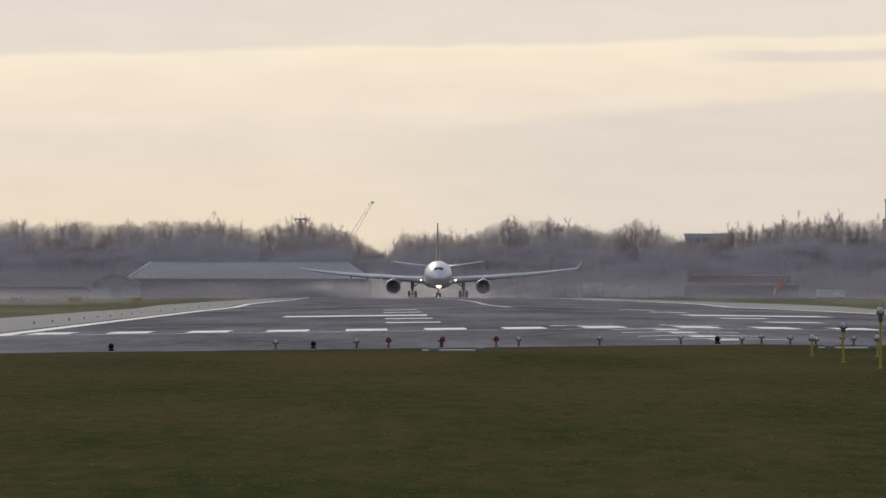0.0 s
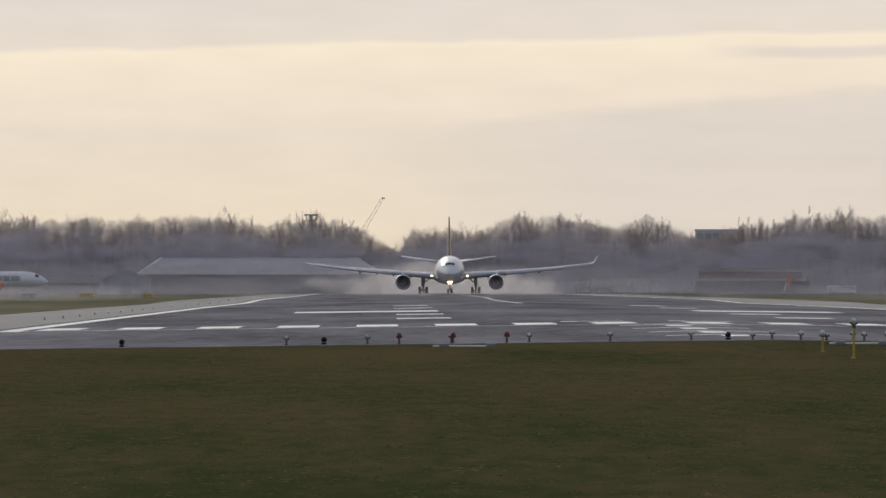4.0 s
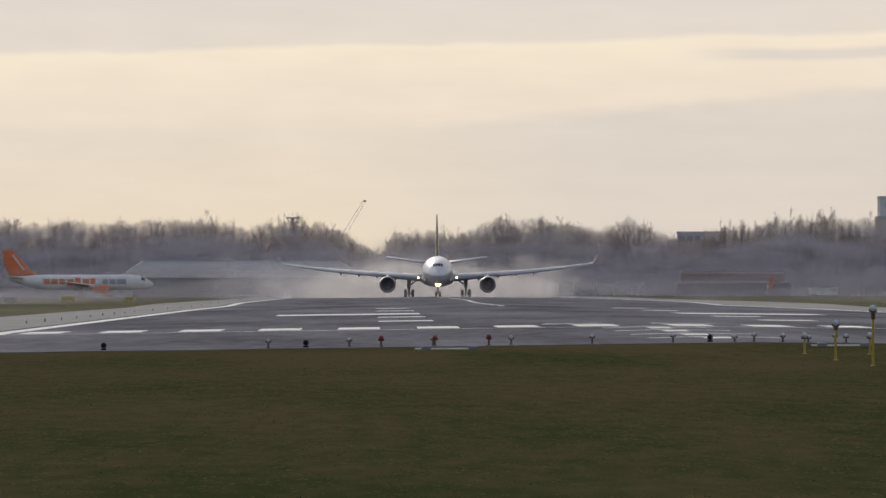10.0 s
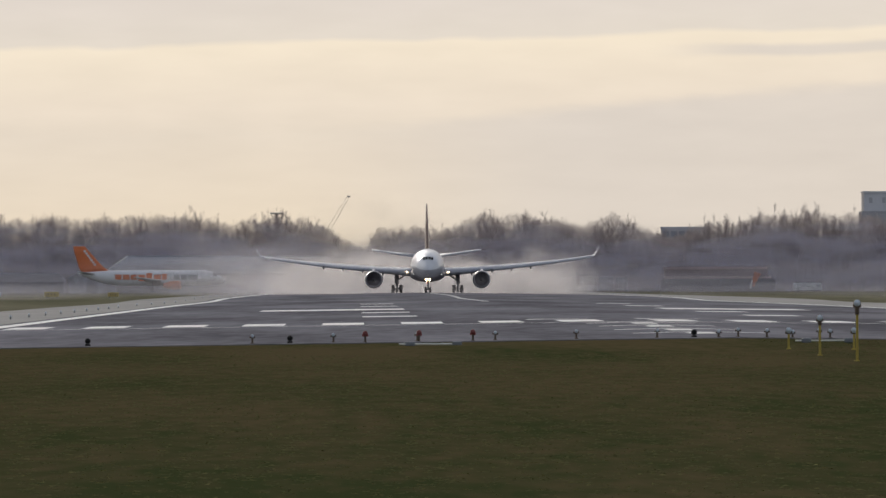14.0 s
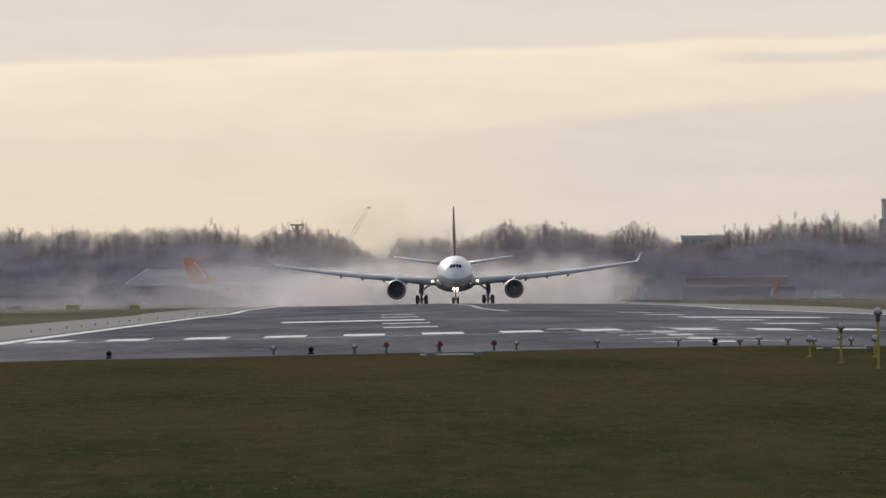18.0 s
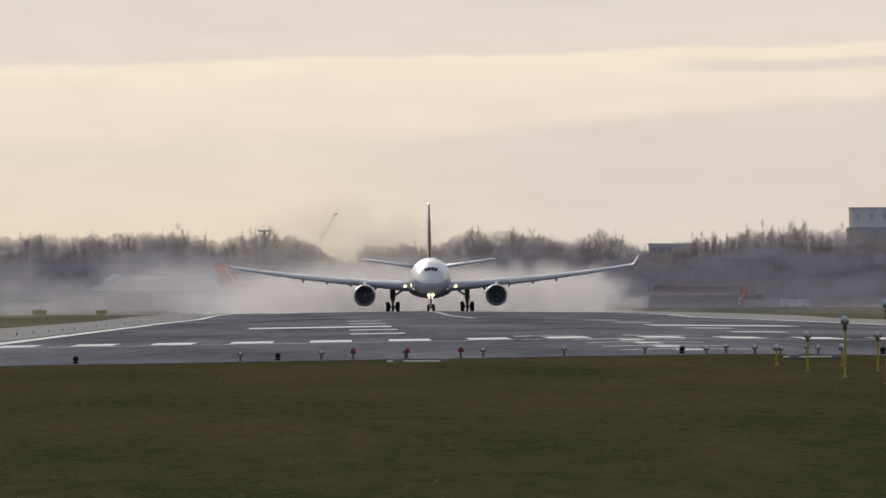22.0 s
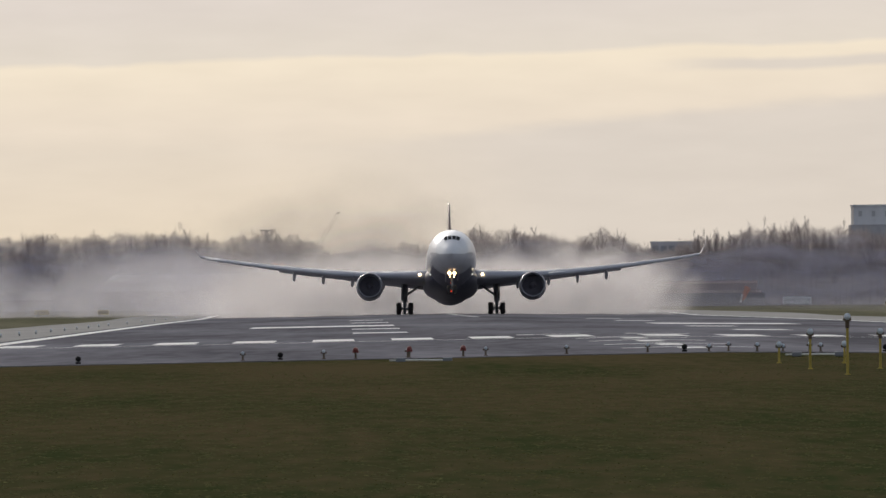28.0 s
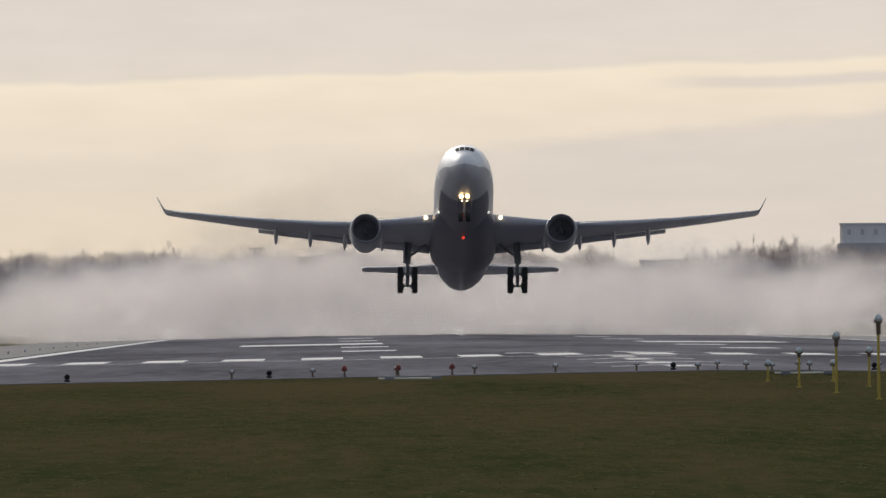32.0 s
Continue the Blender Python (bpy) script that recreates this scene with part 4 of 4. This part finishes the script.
def water_tower():
    t = thing("mast_tower", pose(-22.0, 4480, -0.7), "slim tower with a flat wide cap", "tower")
    bm = bmesh.new()
    rod(bm, (0, 0, 0), (0, 0, 22.0), 0.6, 0.5, 10)
    part("shaft", bm, M_CRANE, t)
    part("cap", box(bmesh.new(), -1.9, 1.9, -1.5, 1.5, 22.0, 22.45, 0.12), M_CRANE, t)


water_tower()


# ---- bare trees ----
def limb(verts, faces, a, b, r0, r1):
    """A three-sided tapered stick."""
    d = (b - a).normalized()
    u = d.cross(Vector((0.3, 0.9, 0.1))).normalized()
    v = d.cross(u)
    i = len(verts)
    for p, r in ((a, r0), (b, r1)):
        for k in range(3):
            w = 2 * math.pi * k / 3
            verts.append(p + u * (r * math.cos(w)) + v * (r * math.sin(w)))
    for k in range(3):
        j = (k + 1) % 3
        faces.append((i + k, i + j, i + 3 + j, i + 3 + k))


def tree_meshes(seed, height, spread):
    """A bare broom-shaped tree of a trunk and many steep leaders with fine rising twigs: the meshes of trunk and crown."""
    rnd = random.Random(seed)
    tv, tf, cv, cf = [], [], [], []
    fork = Vector((rnd.uniform(-0.3, 0.3), rnd.uniform(-0.3, 0.3), height * rnd.uniform(0.22, 0.34)))
    limb(tv, tf, Vector((0, 0, 0)), fork, 0.40, 0.30)

    def rising(way, swing):
        a, t = rnd.uniform(0, 6.28), rnd.uniform(0.3, 1.0) * swing
        side = way.cross(Vector((math.cos(a), math.sin(a), 0.1))).normalized()
        out = way * math.cos(t) + side * math.sin(t)
        out.z = abs(out.z)
        return out.normalized()

    for k in range(15):
        a, t = rnd.uniform(0, 6.28), rnd.uniform(0.02, 0.40) * spread
        way = Vector((math.cos(a) * math.sin(t), math.sin(a) * math.sin(t), math.cos(t)))
        p = fork + Vector((0, 0, rnd.uniform(0, 0.16) * height))
        reach = (height * rnd.uniform(0.86, 1.0) * (1 - 0.42 * (t / 0.42) ** 2) - p.z) / way.z
        mid = p + rising(way, 0.12) * reach * 0.5
        q = p + way * reach
        limb(tv if k < 4 else cv, tf if k < 4 else cf, p, mid, 0.13, 0.06)
        limb(cv, cf, mid, q, 0.05, 0.008)
        for j in range(26):
            u = rnd.random() ** 0.7
            s = p.lerp(mid, u * 2) if u < 0.5 else mid.lerp(q, u * 2 - 1)
            w = rising(way, 0.55)
            e = s + w * rnd.uniform(1.2, 3.2) * (1.25 - 0.6 * u)
            limb(cv, cf, s, e, 0.018, 0.006)
            for i in range(9):
                s2 = s.lerp(e, rnd.uniform(0.15, 1))
                e2 = s2 + rising(w, 0.6) * rnd.uniform(0.5, 1.5)
                n = len(cv)
                wd = Vector((0.019, 0.008, 0))
                cv += [s2 - wd, s2 + wd, e2]
                cf.append((n, n + 1, n + 2))
    out = []
    for nm, v, f, m in (("trunk", tv, tf, M_BARK), ("crown", cv, cf, M_TWIG)):
        me = bpy.data.meshes.new(nm)
        me.from_pydata(v, [], f)
        me.materials.append(m)
        out.append(me)
    return out


KINDS = [tree_meshes(s, 20, w) for s, w in ((1, 0.7), (2, 0.9), (3, 1.3), (4, 0.8), (5, 1.6), (6, 1.1), (7, 1.0), (8, 1.45))]
# skyline: across the view, the height of the tree tops
SKYLINE = [(-260, 20), (-130, 20.0), (-105, 20.5), (-98, 21.0), (-85, 20.5), (-70, 20.0), (-50, 21.5), (-40, 20.0), (-33, 18.0), (-22, 21.0), (-14, 19.0), (-6, 17.5), (-2, 13.5), (3, 12.5), (6, 17.0), (18, 17.5), (26, 17.0),
           (32, 20.5), (44, 21.0), (56, 19.5), (62, 17.0), (72, 20.5), (80, 17.0), (88, 15.0), (98, 19.0), (104, 18.5), (110, 21.0), (125, 21.5), (138, 20.5), (150, 20.0), (165, 19.0), (300, 20.0)]
rnd = random.Random(11)
x = -175.0
while x < 235:
    h = between(SKYLINE, x)[0] * rnd.uniform(0.90, 1.10)
    trunk, crown_mesh = rnd.choice(KINDS)
    t = thing("bare_tree", pose(x, 4380 + rnd.uniform(-22, 40), -0.7, 0, 0, rnd.uniform(0, 360)), "tall bare winter tree in a grey row", "tree", "trees behind the runway")
    t.scale = (rnd.uniform(0.95, 1.4) * h / 20, rnd.uniform(0.95, 1.4) * h / 20, h / 20)
    for me in (trunk, crown_mesh):
        ob = new(me.name, me)
        ob.parent = t
    x += rnd.uniform(0.9, 2.2)


def thicket(name, y0, y1, low, count, seed, label):
    """The dense brush between the trunks: upright twigs without number."""
    r = random.Random(seed)
    verts, faces = [], []
    for k in range(count):
        x, y = r.uniform(-330, 390), r.uniform(y0, y1)
        top = low * between(SKYLINE, x)[0] / 20 * (0.9 + 0.18 * noise.noise(Vector((x * 0.12, y * 0.05, seed))))
        z = -0.8 + max(0.5, top - 2.0) * r.betavariate(1.0, 1.5)
        ln = r.uniform(1.6, 4.2)
        w, lean = r.uniform(0.15, 0.42), r.uniform(-0.7, 0.7)
        i = len(verts)
        verts += [(x - w, y - 0.1, z), (x + w, y + 0.1, z), (x + lean, y, z + ln)]
        faces.append((i, i + 1, i + 2))
    return tagged(mesh_part(name, verts, faces, M_TWIG), label, "brush", "", "stuff")


def fine_twigs(count, seed):
    """The outermost twigs of the crowns, without number, gathered in clumps under the skyline."""
    r = random.Random(seed)
    verts, faces = [], []
    while len(faces) < count:
        x, y = r.uniform(-200, 260), r.uniform(4375, 4420)
        clump = 0.5 + 0.5 * noise.noise(Vector((x * 0.21, 0.5, seed))) + 0.22 * noise.noise(Vector((x * 0.7, 2.5, seed)))
        top = between(SKYLINE, x)[0] * (0.91 + 0.20 * max(0.0, min(1.0, clump))) - 0.7
        u = r.random() ** 0.75
        z = top * (0.52 + 0.48 * u)
        if r.random() > 1.0 - 0.6 * u ** 3:
            continue
        ln, lean, w = r.uniform(0.7, 2.2) * (1.2 - 0.5 * u), r.gauss(0, 0.32), r.uniform(0.010, 0.026)
        i = len(verts)
        verts += [(x - w, y, z - ln * 0.5), (x + w, y + 0.02, z - ln * 0.5), (x + lean * ln, y, z + ln * 0.5)]
        faces.append((i, i + 1, i + 2))
    return tagged(mesh_part("twigs", verts, faces, M_TWIG), "fine bare twigs of the winter tree crowns", "twigs", "", "stuff")


fine_twigs(190000, 9)
thicket("brush", 4400, 4440, 15.0, 95000, 3, "dense bare brush between the tree trunks")

# ---- grass tufts on the near field ----
def tufts(count):
    r = random.Random(5)
    verts, faces = [], []
    for k in range(count):
        y = 118 + (NEAR - 122) * r.random() ** 0.9
        half = 0.034 * y + 3
        x = RX * y / 900 * 0.6 + r.uniform(-half, half)
        lo = soil(x, y) - 0.004
        for b in range(3):
            h, w, a = r.uniform(0.006, 0.020), r.uniform(0.02, 0.06), r.uniform(0, 3.14)
            i = len(verts)
            ox, oy = x + r.uniform(-0.05, 0.05), y + r.uniform(-0.05, 0.05)
            verts += [(ox - w * math.cos(a), oy - w * math.sin(a), lo), (ox + w * math.cos(a), oy + w * math.sin(a), lo), (ox + r.uniform(-0.05, 0.05), oy + r.uniform(-0.05, 0.05), lo + h)]
            faces.append((i, i + 1, i + 2))
    return tagged(mesh_part("grass", verts, faces, M_BLADE), "short dull green winter grass", "grass", "", "stuff")


tufts(26000)


# ---- distance haze before the far scene, built of soft flakes ----
def flake_mesh(name, c, rx, rz, g, mat):
    """Many soft flakes about the points c, each upright and turned a little its own way."""
    n = len(c)
    yaw, lean = g.uniform(-0.5, 0.5, n), g.uniform(-0.35, 0.35, n)
    size = g.uniform(0.65, 1.35, n)
    u = np.stack([np.cos(yaw), np.sin(yaw), 0 * yaw], 1) * (rx * size)[:, None]
    v = np.stack([0 * lean, np.sin(lean), np.cos(lean)], 1) * (rz * size)[:, None]
    quad = np.stack([c - u - v, c + u - v, c + u + v, c - u + v], 1)
    me = bpy.data.meshes.new(name)
    me.from_pydata(quad.reshape(-1, 3).tolist(), [], np.arange(n * 4).reshape(-1, 4).tolist())
    me.uv_layers.new(name="flake").data.foreach_set("uv", np.tile([0.0, 0, 1, 0, 1, 1, 0, 1], n))
    me.materials.append(mat)
    return me


def mist(x0, x1, y0, y1, z1, count, rx, rz, seed, mat, label, thin=1.0):
    """Distance haze as soft flakes up to the share z1 of the tree tops, thinning upwards."""
    g = np.random.RandomState(seed)
    xx = g.uniform(x0, x1, count)
    tops = np.interp(xx, [r[0] for r in SKYLINE], [r[1] for r in SKYLINE]) * z1
    c = np.stack([xx, g.uniform(y0, y1, count), tops * g.beta(1.0, thin, count) - 0.5], 1)
    return tagged(new("mist", flake_mesh("mist", c, rx, rz, g, mat)), label, "mist", "", "stuff")


mist(-300, 360, 4290, 4345, 0.74, 2900, 10.0, 2.0, 77, M_HAZE, "grey distance haze as flakes before the trees", 1.45)
mist(-300, 360, 4290, 4345, 0.86, 2200, 8.0, 2.4, 82, M_HAZE_THIN, "grey distance haze as flakes before the trees")
mist(-260, 320, 4060, 4155, 0.36, 1100, 16.0, 1.8, 78, M_HAZE_LOW, "grey distance haze as flakes over the far grass", 1.1)
mist(-260, 320, 3965, 4040, 0.35, 550, 16.0, 1.7, 83, M_HAZE_LOW, "grey distance haze as flakes over the far grass", 1.1)
mist(-115, RX - 48, 1350, 3950, 0.10, 420, 12.0, 1.1, 79, M_FIELD_HAZE, "grey distance haze as flakes over the far grass", 1.3)
mist(RX + 58, 165, 1350, 3950, 0.10, 400, 12.0, 1.1, 80, M_FIELD_HAZE, "grey distance haze as flakes over the far grass", 1.3)
mist(RX - 46, RX + 46, 2300, 3900, 0.20, 260, 7.0, 1.1, 81, M_VEIL, "faint distance haze as flakes over the runway", 1.5)


# ---- spray thrown up behind the engines: drifting puffs of fine droplets ----
def puff_mesh(seed, count, sx, sy, sz, size, mat):
    g = np.random.RandomState(seed)
    n0 = 12
    lumps = g.normal(0, 0.6, (n0, 3))
    c = lumps[g.randint(0, n0, count)] + g.normal(0, 0.5, (count, 3))
    r = np.linalg.norm(c, axis=1)[:, None]
    c /= (1 + (r / 1.9) ** 4) ** 0.25
    return flake_mesh("droplets", c * np.array([sx, sy, sz]), size * 1.15, size * 0.9, g, mat)


PUFFS = [puff_mesh(20 + k, 130, 5.0, 14.0, 2.3, 2.2, M_SPRAY) for k in range(4)]
# across, along behind the tail, height, and the second at which it begins to rise
g = random.Random(31)
puffs = []
for k in range(44):
    side = (-1 + 2 * ((k * 0.618) % 1.0))
    puffs.append(dict(x=23.5 * side, lag=40 + 200 * g.random() ** 1.3, z=1.0 + 4.0 * g.random() ** 1.9 * (1 - 0.3 * side * side), start=-9 + 38 * (k / 44.0), mesh=PUFFS[k % 4], seed=g.uniform(0, 100), rz=g.uniform(0, 40)))
for p in puffs:
    ob = new("spray_puff", p["mesh"])
    p["ob"] = tagged(ob, "pale drifting cloud of fine runway spray", "spray", "spray behind the airliner", "stuff")
# older spray that the wind carries off over the grass, up to the tree tops
THIN = [puff_mesh(40 + k, 110, 10.0, 24.0, 3.4, 3.4, M_DRIFT) for k in range(3)]
drift = []
for k in range(16):
    ob = tagged(new("drifting_spray", THIN[k % 3]), "thin old spray drifting over the grass", "spray", "drifting spray", "stuff")
    drift.append(dict(x=-4 - min(78, 22 + 6.0 * k) * ((k * 0.618) % 1.0), lag=230 + 40 * k, z=1.6 + 3.6 * g.random(), start=-2 + 1.6 * k, seed=g.uniform(0, 99), ob=ob))
# brownish engine fumes that climb above the spray
FUMES = [puff_mesh(60 + k, 30, 7.0, 20.0, 3.6, 5.0, M_FUME) for k in range(2)]
for k in range(12):
    ob = tagged(new("exhaust_fume", FUMES[k % 2]), "faint brown engine fumes rising over the runway", "smoke", "engine fumes", "stuff")
    drift.append(dict(x=-1 - 22 * ((k * 0.618) % 1.0), lag=90 + 22 * k, z=6.0 + 7.0 * ((k * 0.414) % 1.0), start=1 + 1.7 * k, seed=g.uniform(0, 99), ob=ob))


# ---- what moves ----
def fly(x, y, z, up, bank):
    return pose(x, y, z + swell(y), -up, bank, 0)


FLIGHT = [
    (0, fly(12.45, 3331.4, 0.00, 0.0, 0.0)),
    (2, fly(12.28, 3286.9, 0.00, 0.0, 0.0)),
    (4, fly(12.24, 3231.3, 0.00, 0.0, 0.0)),
    (6, fly(12.29, 3164.3, 0.00, 0.0, 0.0)),
    (8, fly(12.39, 3086.2, 0.00, 0.0, 0.0)),
    (10, fly(12.51, 2997.3, 0.00, 0.0, 0.0)),
    (12, fly(12.61, 2898.2, 0.00, 0.0, 0.0)),
    (14, fly(12.68, 2789.8, 0.00, 0.0, 0.0)),
    (16, fly(12.70, 2672.9, 0.00, 0.0, 0.0)),
    (18, fly(12.68, 2548.4, 0.00, 0.0, 0.0)),
    (20, fly(12.61, 2417.5, 0.00, 0.0, 0.0)),
    (22, fly(12.51, 2280.9, 0.00, 0.0, 0.0)),
    (24, fly(12.40, 2139.8, 0.00, 0.0, 0.0)),
    (26, fly(12.31, 1994.8, 0.00, 0.0, 0.0)),
    (26.6, fly(12.29, 1950.7, 0.00, 1.5, 0.0)),
    (27.2, fly(12.27, 1906.3, 0.00, 3.6, 0.0)),
    (28, fly(12.26, 1846.6, 0.00, 6.0, 0.1)),
    (28.5, fly(12.26, 1809.1, 0.09, 7.1, 0.2)),
    (29, fly(12.27, 1771.5, 0.18, 8.2, 0.3)),
    (29.5, fly(12.28, 1733.7, 0.38, 9.4, 0.7)),
    (30, fly(12.30, 1695.7, 0.58, 10.4, 0.8)),
    (30.5, fly(12.33, 1657.5, 0.95, 12.1, 0.6)),
    (31, fly(12.37, 1619.2, 2.10, 12.7, 0.9)),
    (31.5, fly(12.43, 1580.8, 3.60, 13.6, 1.1)),
    (32, fly(12.49, 1542.2, 5.45, 14.0, 0.5)),
]


def flight_at(t):
    ts = [r[0] for r in FLIGHT]
    return [float(np.interp(t, ts, [r[1].translation[i] for r in FLIGHT])) for i in range(3)]


def motions():
    walk(airliner, FLIGHT)
    # the wings bend upwards as they begin to carry
    bend = ((0, 0.0, -1.7), (10, 0.0, -1.3), (18, 0.0, -0.6), (25, 0.0, 0.6), (27, 0.0, 1.8), (28, 0.0, 2.6), (29, 0.1, 3.4), (30, 0.2, 3.9), (32, 0.3, 4.8))
    for s, (w, outer) in zip((-1, 1), wings):
        root, hinge = Vector(w.location), Vector(outer.location)
        walk(w, [(t, pose(*root, 0, -s * a, 0)) for t, a, b in bend])
        walk(outer, [(t, pose(*root, 0, -s * a, 0) @ pose(*(hinge - root), 0, -s * b, 0)) for t, a, b in bend])
    for b in bogies:
        at = tuple(b.location)
        walk(b, [(t, pose(*at[:2], at[2] - d, a, 0, 0)) for t, a, d in ((0, 0, 0), (26, 0, 0), (27.2, 3.7, 0), (28, 6.0, 0), (29, 4.5, 0.16), (30, -5.0, 0.50), (30.5, -12.0, 0.80), (31, -17.0, 0.85), (31.5, -22, 0.85), (32, -22, 0.85))])
    walk(small_jet, [(t, pose(x - 18.5, 4050, -0.35, 0, 0, 90)) for t, x in ((0, -108), (6, -76.6), (9, -60.9), (13, -38.5), (16, -22), (19, -5.2), (21, 2.2), (23, 9.5), (28, 20), (32, 26))])
    for p in puffs:
        rows = []
        for t in (0, 2, 4, 6, 8, 10, 12, 14, 16, 18, 20, 22, 24, 26, 28, 29, 30, 31, 32):
            ax, ay, az = flight_at(t)
            grow = max(0.0, min(1.0, (t - p["start"]) / 9.0))
            late = max(0.0, (t - 28.5) / 3.5)
            spread = max(0.0, (t - 28.6) / 3.4) if p["x"] < 0 else max(0.0, (t - 28.2) / 3.4) * 1.0
            wide = (0.55 + 0.45 * min(1, t / 14)) * (1 + 0.85 * spread)
            roll = 1.2 * noise.noise(Vector((p["seed"], t * 0.2, 0)))
            x = RX + p["x"] * wide + 2 * roll
            y = ay + p["lag"] + 10 * noise.noise(Vector((p["seed"], t * 0.15, 7)))
            z = -9 + (9 + p["z"]) * grow + 0.6 * roll + 2.0 * late * (p["z"] / 5)
            rows.append((t, pose(x, y, z, 0, 0, p["rz"] + 6 * roll)))
        walk(p["ob"], rows)
    for p in drift:
        rows = []
        for t in (0, 3, 6, 9, 12, 15, 18, 21, 24, 27, 30, 32):
            ax, ay, az = flight_at(t)
            grow = max(0.0, min(1.0, (t - p["start"]) / 8.0))
            sway = noise.noise(Vector((p["seed"], t * 0.12, 3)))
            rows.append((t, pose(RX + p["x"] * (0.8 + 0.2 * grow) + 2 * sway, min(ay + p["lag"], 4000 + p["lag"] * 0.05), -16 + (16 + p["z"]) * grow + 0.5 * sway, 0, 0, 8 * sway)))
        walk(p["ob"], rows)


motions()
